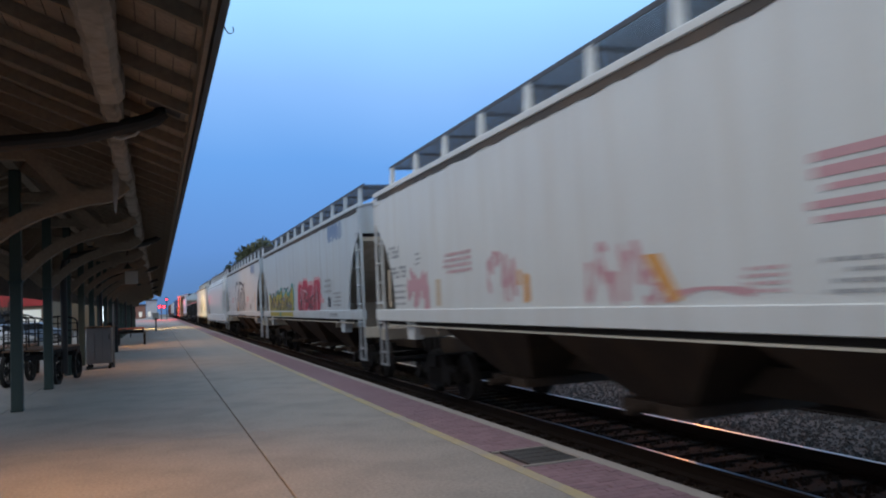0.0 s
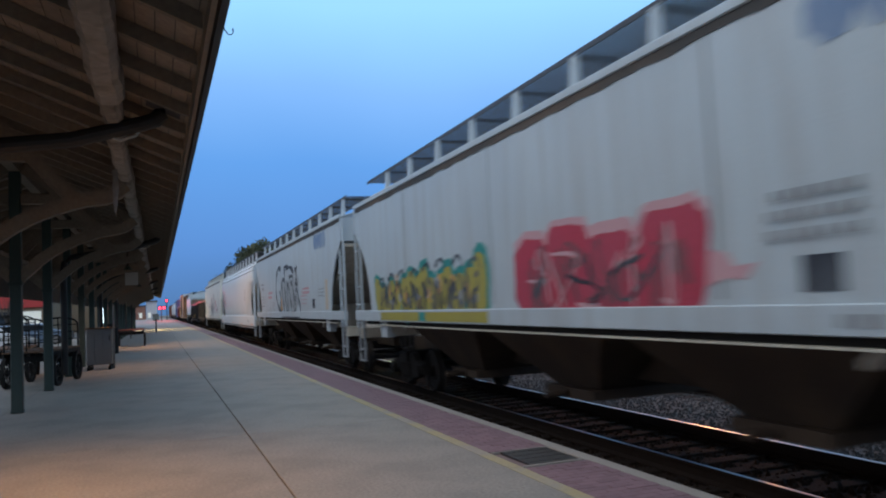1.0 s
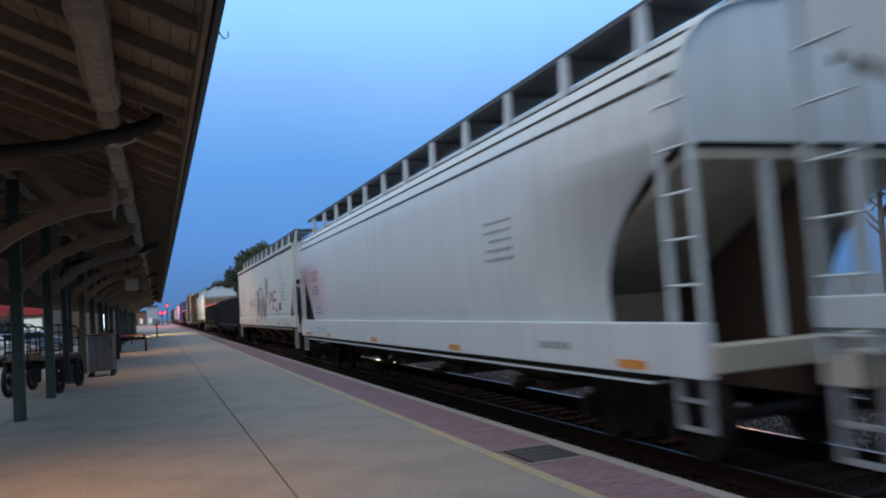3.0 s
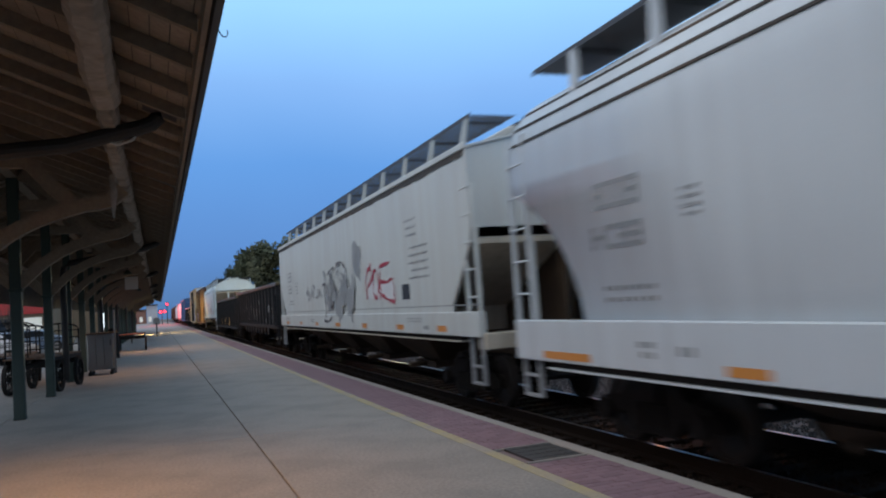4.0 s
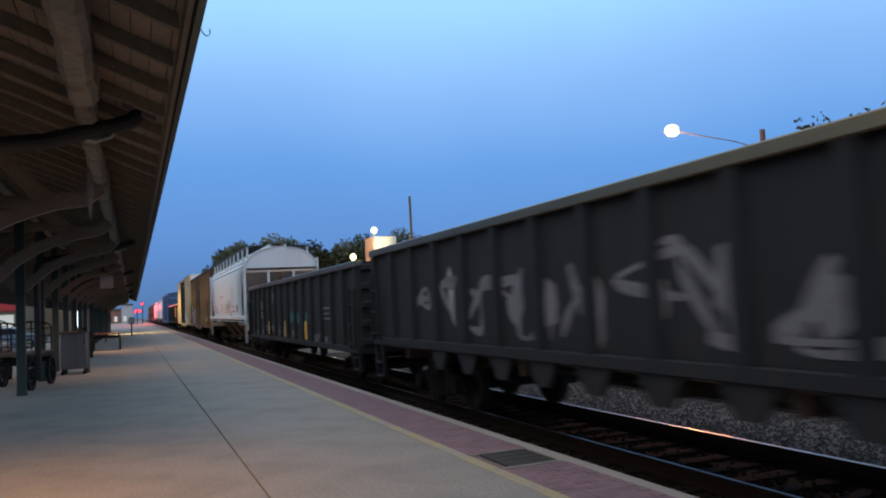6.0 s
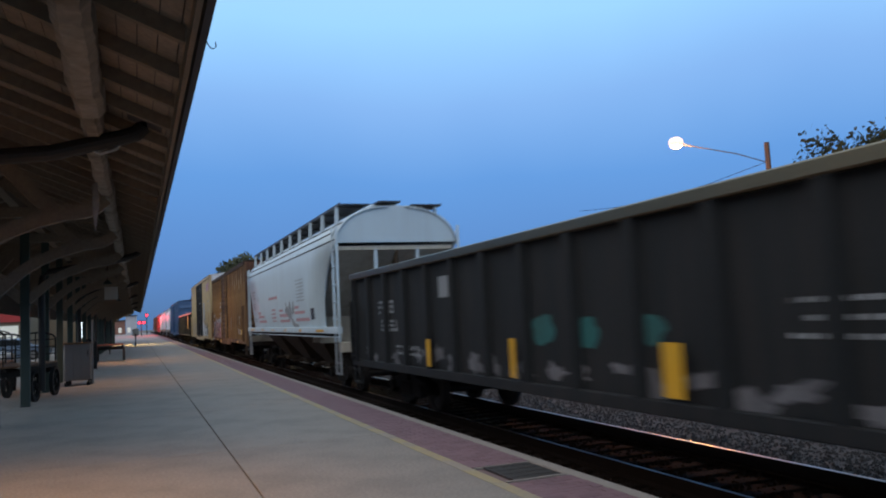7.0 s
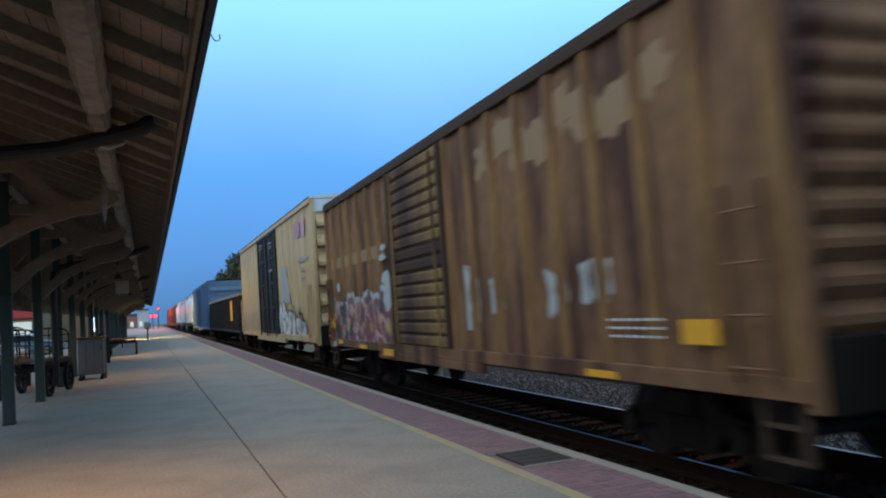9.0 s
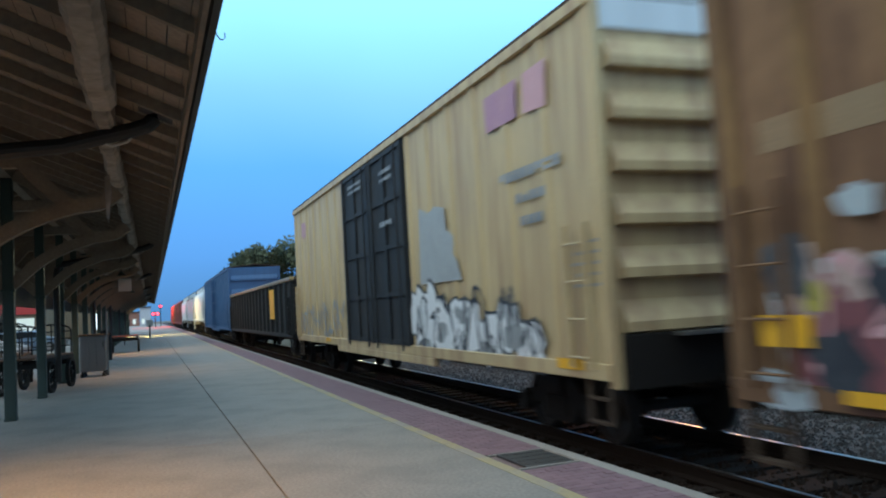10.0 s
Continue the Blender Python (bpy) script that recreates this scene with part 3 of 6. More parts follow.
def stirrup_bm(z0, z1, w=0.42):
    bm = B()
    for y in (-w / 2, w / 2):
        box(bm, -0.025, 0.025, y - 0.03, y + 0.03, z0, z1)
    for z in (z0, z0 + 0.26):
        box(bm, -0.045, 0.045, -w / 2, w / 2, z, z + 0.028)
    return bm


def flat_profile(z):
    return SIDE if z < 4.16 else SIDE * 0.985 - (z - 4.16) / 0.36 * SIDE * 0.985


def round_profile(z):
    """Half width of the round-sided hopper at a height over the rail."""
    if z < 2.6:
        return 1.50 + 0.12 * math.sin((z - 1.3) / 1.3 * math.pi / 2)
    if z < 3.3:
        return SIDE
    u = min(1.0, max(0.0, (z - 3.5) / 1.12))
    return SIDE * max(0.0, 1 - u ** 2.4) ** 0.43


def hopper(name, s0, s1, paint, label, kind="flat", sill=(1.47, 1.70), cut=(1.9, 3.3), bays=3, detail=True, roof_lines=False, end_tri=False):
    car, L = new_car(name, s0, s1, label, detail)
    prof = round_profile if kind == "round" else flat_profile
    top = 4.615 if kind == "round" else 4.52
    hl = L / 2 - 0.18
    zs = [sill[0] + 0.02, 1.75, 2.0, 2.3, 2.6, 2.9, 3.15, 3.3, 3.5, 3.7, 3.9, 4.05, 4.16, 4.25, 4.35, 4.43, 4.5, 4.56, top]
    if kind == "flat":
        zs = [z for z in zs if z <= 4.16] + [4.17, 4.27, 4.39, top]

    def y_end(z):
        # the side sheet is cut back towards the sill in a curve
        if z >= cut[1]:
            return hl
        u = (cut[1] - z) / (cut[1] - 1.6)
        u = min(1.0, max(0.0, u))
        return hl - cut[0] * (u if end_tri else math.sin(u * math.pi / 2) ** 0.62)
    bm = B()
    for s in (-1, 1):
        rows = []
        for z in zs:
            ye, x = y_end(z), max(0.001, prof(z)) * s
            rows.append([bm.verts.new((x, -ye + 2 * ye * k / 6, z)) for k in range(7)])
        for a, b in zip(rows, rows[1:]):
            for k in range(6):
                bm.faces.new((a[k], a[k + 1], b[k + 1], b[k]))
    bmesh.ops.remove_doubles(bm, verts=bm.verts[:], dist=0.004)
    body = part("body", bm, paint, car)
    for p in body.data.polygons:
        p.use_smooth = kind == "round"
    so = body.modifiers.new("thickness", "SOLIDIFY")
    so.thickness, so.offset = 0.035, -1
    # end sheets over the slope, one at each end
    for s in (-1, 1):
        bm = B()
        pts = [(prof(z) - 0.04, z) for z in zs if z >= cut[1] - 0.02]
        pts = [(-x, z) for x, z in pts] + [(x, z) for x, z in pts[::-1]]
        prism(bm, pts, s * (hl - 0.06) - 0.02, s * (hl - 0.06) + 0.02, "y")
        part("end_sheet", bm, paint, car)
        bm = B()
        w = SIDE - 0.12
        yi = s * (hl - 0.10)
        prism(bm, [(yi, cut[1]), (yi - s * 3.3, 1.30), (yi - s * 3.3, 1.22), (yi - s * 0.05, cut[1] - 0.10), (yi, cut[1] - 0.10)], -w, w, "x")
        box(bm, -w, w, min(yi - s * 2.3, yi - s * 2.34), max(yi - s * 2.3, yi - s * 2.34), 1.22, 2.05)
        part("slope_sheet", bm, "slope", car, "grimy sloping end sheet")
        bm = B()
        prism(bm, [(yi, cut[1] - 0.12), (yi - s * 3.2, 1.24), (yi - s * 3.2, 1.10), (yi, 1.10)], -0.03, 0.03, "x")
        part("centre_web", bm, "under", car)
        bm = B()
        for x in (-0.55, 0.55):
            box(bm, x - 0.04, x + 0.04, min(yi, yi - s * 0.08), max(yi, yi - s * 0.08), 1.30, cut[1])
        part("end_frame", bm, paint, car)
        bm = B()
        box(bm, -SIDE + 0.05, SIDE - 0.05, min(s * (L / 2), s * (L / 2 - 0.30)), max(s * (L / 2), s * (L / 2 - 0.30)), 1.05, 1.29)
        part("end_sill", bm, "slope", car, "grimy end sill", bevel=0.01)
        if kind == "flat" and detail and not end_tri:
            for sx in (-1, 1):
                bm = B()
                prism(bm, [(s * (L / 2 - 2.0), sill[0] - 0.005), (s * (L / 2 - 2.6), sill[0] - 0.005), (s * (L / 2 - 2.5), sill[0] - 0.34), (s * (L / 2 - 2.1), sill[0] - 0.34)], sx * (SIDE - 0.12) - 0.09, sx * (SIDE - 0.12) + 0.09, "x")
                part("jacking_pad", bm, paint, car)
        for sx in (-1, 1):
            ladder(car, paint, sx * (SIDE - 0.03), s * (L / 2 - 0.30), 1.30, min(4.1, cut[1] + 0.8), 0.44)
            st = stirrup_bm(0.52, sill[0] + 0.05)
            bmesh.ops.translate(st, verts=st.verts[:], vec=(sx * (SIDE - 0.05), s * (L / 2 - 0.34), 0))
            part("step", st, "p_grey", car)
    for s in (-1, 1):
        bm = B()
        x = s * SIDE
        box(bm, min(x - s * 0.10, x + s * 0.03), max(x - s * 0.10, x + s * 0.03), -L / 2 + 0.06, L / 2 - 0.06, sill[0], sill[1])
        part("side_sill", bm, paint, car, bevel=0.01)
        # near-black strip: the shadow line under the sill is put into its colour
        bm = B()
        box(bm, min(x - s * 0.22, x - s * 0.03), max(x - s * 0.22, x - s * 0.03), -L / 2 + 0.9, L / 2 - 0.9, sill[0] - 0.07, sill[0] - 0.004)
        part("sill_web", bm, "truck", car)
        bm = B()
        box(bm, min(x - s * 0.20, x + s * 0.02), max(x - s * 0.20, x + s * 0.02), -L / 2 + 0.9, L / 2 - 0.9, sill[0] - 0.095, sill[0] - 0.074)
        part("sill_flange", bm, paint if kind == "round" else "slope", car, "lower sill flange")
        if kind == "flat":
            bm = B()
            box(bm, min(x - s * 0.02, x + s * 0.035), max(x - s * 0.02, x + s * 0.035), -hl, hl, 4.10, 4.20)
            part("roof_rail", bm, paint, car, bevel=0.012)
            # rusty grime that has run out from under the roof rail
            bm = B()
            er = random.Random(int(s0) + 7)
            rows, y = [], -hl + 0.1
            while y < hl - 0.1:
                zl = 4.005 + er.uniform(-0.016, 0.016)
                rows.append([bm.verts.new((x + s * d, y, z)) for d, z in ((0.0, 4.098), (0.011, 4.098), (0.011, zl), (0.0, zl))])
                y += er.uniform(0.08, 0.3)
            for a, b in zip(rows, rows[1:]):
                for k in range(4):
                    bm.faces.new((a[k], a[(k + 1) % 4], b[(k + 1) % 4], b[k]))
            bmesh.ops.recalc_face_normals(bm, faces=bm.faces[:])
            part("eave_seam", bm, "seam", car)
        # walkway of long slats on brackets over the roof's edge
        xo, xi, zw = s * 1.36, s * 0.60, 4.70
        bm = B()
        box(bm, min(xo, xo - s * 0.02), max(xo, xo - s * 0.02), -hl + 0.35, hl - 0.35, zw - 0.03, zw + 0.035)
        part("roof_walk", bm, "walkway", car, "dark metal roof walkway")
        bm = B()
        hw = 0.019 if kind == "round" else 0.010
        box(bm, -hw, hw, -hl + 0.36, hl - 0.36, zw, zw + 0.012)
        slat = mesh_of("walk_slat", bm, "walkway")
        n = 17 if detail else 6
        for k in range(n):
            part("walk_slat", slat, "", car, loc=(xo - s * 0.05 + (xi - xo) * (k + 0.5) / n, 0, 0))
        zb = 4.22 if kind == "flat" else 4.10
        bm = B()
        prism(bm, [(xo + s * 0.0, zw - 0.005), (xo - s * 0.06, zw - 0.005), (s * 1.30, zb), (s * 1.40, zb)], -0.06, 0.06, "y")
        if end_tri:      # thin raked brackets on this car
            for v in bm.verts:
                v.co.y = v.co.y * 0.5 - (v.co.z - zb) * 0.5
        bracket = mesh_of("walk_bracket", bm, paint)
        bm = B()
        prism(bm, [(xo - s * 0.061, zw - 0.04), (xi, zw - 0.04), (xi, zw - 0.004), (xo - s * 0.061, zw - 0.004)], -0.025, 0.025, "y")
        arm = mesh_of("walk_arm", bm, "walkway")
        k = -hl + 0.8
        while k < hl - 0.4:
            part("walk_bracket", bracket, "", car, loc=(0, k, 0))
            part("walk_arm", arm, "", car, loc=(0, k, 0))
            k += 1.62
    bm = B()
    box(bm, -0.42, 0.42, -hl + 0.9, hl - 0.9, top - 0.06, top + 0.16)
    part("hatch_trough", bm, paint, car, bevel=0.03)
    bm = B()
    box(bm, -0.30, 0.30, -hl + 0.5, hl - 0.5, top + 0.164, top + 0.20)
    part("centre_walk", bm, "walkway", car, "dark metal walkway over the hatches")
    if roof_lines:
        for s in (-1, 1):
            for z in (3.78, 4.0, 4.2):
                bm = B()
                x = s * (prof(z) + 0.004)
                box(bm, x - 0.012, x + 0.012, -hl + 0.05, hl - 0.05, z - 0.014, z + 0.014)
                part("roof_seam", bm, "seam", car)
    span = (L - 6.4) / bays
    for k in range(bays):
        yc = -L / 2 + 3.2 + span * (k + 0.5)
        bm = B()
        a, b_ = span / 2 - 0.05, 0.55
        lo = [(-0.75, -b_), (0.75, -b_), (0.75, b_), (-0.75, b_)]
        hi = [(-SIDE + 0.16, -a), (SIDE - 0.16, -a), (SIDE - 0.16, a), (-SIDE + 0.16, a)]
        vl = [bm.verts.new((x, yc + y, 0.60)) for x, y in lo]
        vh = [bm.verts.new((x, yc + y, sill[0] + 0.02)) for x, y in hi]
        bm.faces.new(vl[::-1])
        bm.faces.new(vh)
        for i in range(4):
            bm.faces.new((vl[i], vl[(i + 1) % 4], vh[(i + 1) % 4], vh[i]))
        box(bm, -0.9, 0.9, yc - 0.62, yc + 0.62, 0.47, 0.60)
        tube(bm, [(-1.25, yc, 0.53), (1.25, yc, 0.53)], 0.05, 8)
        part("outlet_hopper", bm, "under", car, "rust-brown discharge hopper")
    return car, L, prof


def gondola(name, s0, s1, paint, label, z0, z1, rib=1.12, chord=None, detail=True, tri=False):
    car, L = new_car(name, s0, s1, label, detail)
    hl = L / 2
    for s in (-1, 1):
        bm = B()
        x = s * (SIDE - 0.10)
        box(bm, min(x, x - s * 0.03), max(x, x - s * 0.03), -hl, hl, z0, z1 - 0.06)
        part("side_wall", bm, paint, car)
        bm = B()
        box(bm, min(x - s * 0.06, x + s * 0.11), max(x - s * 0.06, x + s * 0.11), -hl - 0.02, hl + 0.02, z1 - 0.13, z1)
        part("top_chord", bm, chord or paint, car, bevel=0.015)
        bm = B()
        box(bm, min(x, x + s * 0.09), max(x, x + s * 0.09), -hl, hl, z0, z0 + 0.14)
        part("side_sill", bm, paint, car, bevel=0.01)
        n = int(L / rib)
        rm = B()
        prism(rm, [(-0.10, 0), (0.10, 0), (0.06, s * 0.095), (-0.06, s * 0.095)], z0 + 0.14, z1 - 0.13, "z")
        bmesh.ops.rotate(rm, verts=rm.verts[:], matrix=Matrix.Identity(3))
        for v in rm.verts:
            v.co = Vector((v.co.y, v.co.x, v.co.z))
        me = mesh_of("rib", rm, paint)
        for k in range(n + 1):
            part("rib", me, "", car, loc=(x + s * 0.001, -hl + 0.12 + (L - 0.24) * k / n, 0))
        bm = B()
        y = s * (hl - 0.03)
        box(bm, -SIDE + 0.1, SIDE - 0.1, min(y, y + s * 0.04), max(y, y + s * 0.04), z0, z1 - 0.02)
        part("end_wall", bm, paint, car)
        for k in range(5):
            bm = B()
            zz = z0 + 0.25 + k * (z1 - z0 - 0.4) / 4
            prism(bm, [(y, zz - 0.09), (y + s * 0.13, zz - 0.05), (y + s * 0.13, zz + 0.05), (y, zz + 0.09)], -SIDE + 0.12, SIDE - 0.12, "x")
            part("end_rib", bm, paint, car)
        bm = stirrup_bm(0.45, z0 + 0.06)
        bmesh.ops.translate(bm, verts=bm.verts[:], vec=(-SIDE + 0.05, s * (hl - 0.3), 0))
        part("step", bm, paint, car)
        ladder(car, paint, -SIDE - 0.02, s * (hl - 0.32), z0 + 0.1, z0 + 1.4, 0.4)
    if tri:
        for s in (-1, 1):
            bm = B()
            x = s * (SIDE - 0.08)
            prism(bm, [(-0.34, z0 - 0.004), (0.34, z0 - 0.004), (0.14, z0 - 0.30), (-0.14, z0 - 0.30)], x - 0.03, x + 0.03, "x")
            me = mesh_of("gusset", bm, paint)
            n = int(L / rib)
            for k in range(3, n - 2):
                part("gusset", me, "", car, loc=(0, -hl + 0.12 + (L - 0.24) * k / n, 0))
    bm = B()
    box(bm, -SIDE + 0.13, SIDE - 0.13, -hl + 0.02, hl - 0.02, 1.04, 1.14)
    part("floor", bm, "under", car)
    bm = B()
    box(bm, -SIDE + 0.15, SIDE - 0.15, -0.06, 0.06, 0.85, 1.04)
    beam_me = mesh_of("floor_beam", bm, "under")
    for k in range(int(L / 1.5)):
        part("floor_beam", beam_me, "", car, loc=(0, -hl + 0.8 + k * 1.5, 0))
    return car, L


def boxcar(name, s0, s1, paint, label, z0, z1, door, door_paint, rib=0.8, rib_d=0.06, ends=9, end_depth=0.09, detail=True, door_ribs=True, roof="rust_roof", rail=None, rib_paint=None, end_top=None):
    """door: stretch along the car from its middle."""
    car, L = new_car(name, s0, s1, label, detail)
    hl = L / 2
    for s in (-1, 1):
        x = s * (SIDE - 0.07)
        for a, b_ in ((-hl, door[0]), (door[1], hl)):
            bm = B()
            box(bm, min(x, x - s * 0.04), max(x, x - s * 0.04), a, b_, z0, z1)
            part("side_wall", bm, paint, car)
        rm = B()
        prism(rm, [(0, -0.10), (s * rib_d, -0.055), (s * rib_d, 0.055), (0, 0.10)], z0 + 0.16, z1 - 0.12, "z")
        me = mesh_of("rib", rm, rib_paint or paint)
        for a, b_ in ((-hl, door[0]), (door[1], hl)):
            n = max(1, int((b_ - a) / rib))
            for k in range(n + 1):
                yy = a + 0.11 + (b_ - a - 0.22) * k / n
                part("rib", me, "", car, loc=(x + s * 0.001, yy, 0))
        bm = B()
        box(bm, min(x, x + s * 0.075), max(x, x + s * 0.075), -hl, hl, z1 - 0.12, z1 + 0.02)
        part("roof_rail", bm, rail or paint, car, bevel=0.01)
        bm = B()
        box(bm, min(x, x + s * 0.07), max(x, x + s * 0.07), -hl, hl, z0 - 0.02, z0 + 0.16)
        box(bm, min(x, x + s * 0.075), max(x, x + s * 0.075), door[0] - 1.2, door[1] + 1.2, z0 - 0.16, z0 - 0.02)
        part("side_sill", bm, paint, car, bevel=0.01)
        # doors, each leaf with its frame and ribs
        leaves = [(door[0], door[1])] if door_ribs else [(door[0], (door[0] + door[1]) / 2), ((door[0] + door[1]) / 2, door[1])]
        for a, b_ in leaves:
            # a ribbed door's sheet is darker than its ribs: groove darkness put into colour
            bm = B()
            box(bm, min(x, x + s * 0.05), max(x, x + s * 0.05), a + 0.02, b_ - 0.02, z0 + 0.12, z1 - 0.13)
            d = part("door", bm, "rust_roof" if door_ribs else door_paint, car, "dark side door")
            x5, x9 = x + s * 0.05, x + s * 0.09
            if door_ribs:
                for yy, w in ((a - 0.02, 0.14), (b_ - 0.12, 0.14)):
                    bm = B()
                    box(bm, min(x + s * 0.051, x + s * 0.11), max(x + s * 0.051, x + s * 0.11), yy, yy + w, z0 + 0.16, z1 - 0.14)
                    part("door_post", bm, "rust_roof", d)
                bm = B()
                prism(bm, [(-0.10, x5), (0.10, x5), (0.06, x9), (-0.06, x9)], a + 0.13, b_ - 0.13, "y")
                for v in bm.verts:
                    v.co = Vector((v.co.z, v.co.y, v.co.x))
                rm_ = mesh_of("door_rib", bm, door_paint)
                dark = rm_.copy()
                dark.materials[0] = M["rust_roof"]
                for k in range(15):
                    part("door_rib", dark if k in (6, 7) else rm_, "", d, loc=(0, 0, z0 + 0.25 + (z1 - z0 - 0.5) * k / 14))
            else:
                for yy in (a + 0.05, b_ - 0.15, (a + b_) / 2):
                    bm = B()
                    box(bm, min(x5, x + s * 0.10), max(x5, x + s * 0.10), yy, yy + 0.1, z0 + 0.14, z1 - 0.15)
                    part("door_post", bm, door_paint, d)
                for k in range(5):
                    zz = z0 + 0.15 + (z1 - z0 - 0.4) * k / 4
                    bm = B()
                    box(bm, min(x5, x9), max(x5, x9), a + 0.06, b_ - 0.06, zz, zz + 0.09)
                    part("door_rib", bm, door_paint, d)
            for yy in (a + 0.35, b_ - 0.35):
                bm = B()
                tube(bm, [(x + s * 0.13, yy, z0 + 0.05), (x + s * 0.13, yy, z1 - 0.2)], 0.022, 6)
                part("lock_bar", bm, door_paint, d)
        # corrugated end
        bm = B()
        y = s * (hl - 0.03)
        box(bm, -SIDE + 0.07, SIDE - 0.07, min(y, y + s * 0.02), max(y, y + s * 0.02), z0, z1 + 0.02)
        part("end_wall", bm, paint, car)
        for xx in (-SIDE + 0.10, SIDE - 0.10):
            bm = B()
            box(bm, xx - 0.05, xx + 0.05, min(y, y + s * 0.10), max(y, y + s * 0.10), z0 - 0.1, z1)
            part("corner_post", bm, paint, car)
        # buffer beam and draft box under the end sheet; their shade is in the near-black colour too
        bm = B()
        box(bm, -SIDE + 0.16, SIDE - 0.16, min(y + s * 0.021, y + s * 0.16), max(y + s * 0.021, y + s * 0.16), z0 - 0.12, z0 + 0.46)
        part("end_sill", bm, "truck", car, "black end sill, coloured darker for the shade there", bevel=0.01)
        bm = B()
        box(bm, -0.85, 0.85, min(y + s * 0.165, y + s * 0.34), max(y + s * 0.165, y + s * 0.34), z0 + 0.42, z0 + 0.46)
        part("crossover_platform", bm, "steel", car)
        if end_top:
            bm = B()
            box(bm, -SIDE + 0.16, SIDE - 0.16, min(y + s * 0.022, y + s * 0.05), max(y + s * 0.022, y + s * 0.05), z1 - 0.36, z1)
            prism(bm, [(-SIDE + 0.03, z1 + 0.022), (SIDE - 0.03, z1 + 0.022), (SIDE - 0.03, z1 + 0.074), (0, z1 + 0.215), (-SIDE + 0.03, z1 + 0.074)], min(s * (hl + 0.003), s * (hl + 0.025)), max(s * (hl + 0.003), s * (hl + 0.025)), "y")
            part("end_panel", bm, end_top, car, "bare white top panel of the end")
        for k in range(ends):
            zz = z0 + 0.57 + (z1 - z0 - 1.295) * k / (ends - 1)
            hh = (z1 - z0) / ends * 0.36 if ends > 7 else 0.10
            bm = B()
            top_ = hh * (2.6 if ends <= 7 else 1.0)
            prism(bm, [(y + s * 0.02, zz - hh), (y + s * end_depth, zz - hh * (0.8 if ends <= 7 else 0.25)), (y + s * end_depth, zz + hh * 0.25), (y + s * 0.02, zz + top_)], -SIDE + 0.2, SIDE - 0.2, "x")
            part("end_rib", bm, paint, car)
        for sx in (-1, 1):
            ladder(car, paint, sx * (SIDE + 0.03), s * (hl - 0.45), z0 + 0.1, z0 + 1.7, 0.42)
            bm = stirrup_bm(0.45, z0)
            bmesh.ops.translate(bm, verts=bm.verts[:], vec=(sx * (SIDE - 0.08), s * (hl - 0.3), 0))
            part("step", bm, "under", car)
    bm = B()
    prism(bm, [(-SIDE + 0.02, z1 + 0.02), (0, z1 + 0.16), (SIDE - 0.02, z1 + 0.02), (SIDE - 0.02, z1 + 0.075), (0, z1 + 0.22), (-SIDE + 0.02, z1 + 0.075)], -hl, hl, "y")
    part("roof", bm, roof, car)
    bm = B()
    box(bm, -SIDE + 0.12, SIDE - 0.12, -hl + 0.03, hl - 0.03, z0 + 0.02, z0 + 0.14)
    part("floor", bm, "under", car)
    return car, L


WHITE = "hopper_car"
car_a = hopper(WHITE, -2.0, 17.0, "white_car", "off-white covered hopper car with faded red and orange spray paint", cut=(1.28, 3.42))
car_b = hopper(WHITE, 17.0, 35.9, "grey_car", "grey-white covered hopper car with yellow and red graffiti", cut=(1.28, 3.42))
car_c = hopper(WHITE, 35.9, 55.5, "grey_car", "weathered grey hopper car with large black graffiti letters", cut=(1.5, 3.45))
car_d = hopper("round_hopper_car", 55.5, 77.0, "clean_car", "clean pale hopper car with rounded sides and deep sill", "round", (1.00, 1.50), (1.5, 3.1), 4, roof_lines=True)
car_e = hopper(WHITE, 77.0, 97.9, "cream_car", "cream hopper car with grey and red graffiti", "flat", (1.24, 1.62), (1.1, 2.75), 4, end_tri=True)
car_f = gondola("gondola_car", 97.9, 115.0, "black_car", "black open gondola car with faded white graffiti", 1.08, 2.95, 1.12, chord="worn_chord", tri=True)
car_g = gondola("gondola_car", 115.0, 132.8, "brown_car", "dark brown gondola car with yellow stripes and teal marks", 0.82, 2.83, 1.15, chord="worn_chord")
car_h = hopper("round_hopper_car", 132.8, 150.2, "pale_blue_car", "pale grey hopper car with rounded sides and red lettering bars", "round", (1.50, 1.66), (1.5, 3.62), 3, roof_lines=True)
car_i = boxcar("boxcar", 150.2, 167.4, "tan_car", "rust-stained tan boxcar with a brown ribbed door", 0.95, 4.58, (-0.9, 2.1), "door_brown", rail="rust_roof", rib_paint="rib_tan")
car_j = boxcar("boxcar", 168.15, 187.8, "yellow_car", "faded yellow high boxcar with black double plug doors", 0.95, 5.12, (-2.67, 2.23), "door_black", rib=0.95, rib_d=0.035, ends=6, end_depth=0.16, door_ribs=False, roof="rust_roof", end_top="clean_car")
car_k = gondola("gondola_car", 187.8, 210.6, "brown_car", "dark gondola car with a lamp-gold tinted top edge and a yellow panel", 0.95, 3.05, 1.2, chord="chord")
car_l = boxcar("boxcar", 210.6, 234.0, "blue_car", "dark blue boxcar with ribbed ends", 0.95, 4.75, (-2.0, 2.0), "blue_car", rib=1.0, ends=4, end_depth=0.14, door_ribs=False, detail=False)
car_m = hopper("round_hopper_car", 234.0, 252.5, "clean_car", "clean white hopper car with rounded sides", "round", detail=False)
car_n = hopper(WHITE, 252.5, 271.0, "grey_car", "weathered grey covered hopper car", detail=False)
car_o = hopper("round_hopper_car", 271.0, 290.0, "white_car", "off-white hopper car with rounded sides", "round", detail=False)
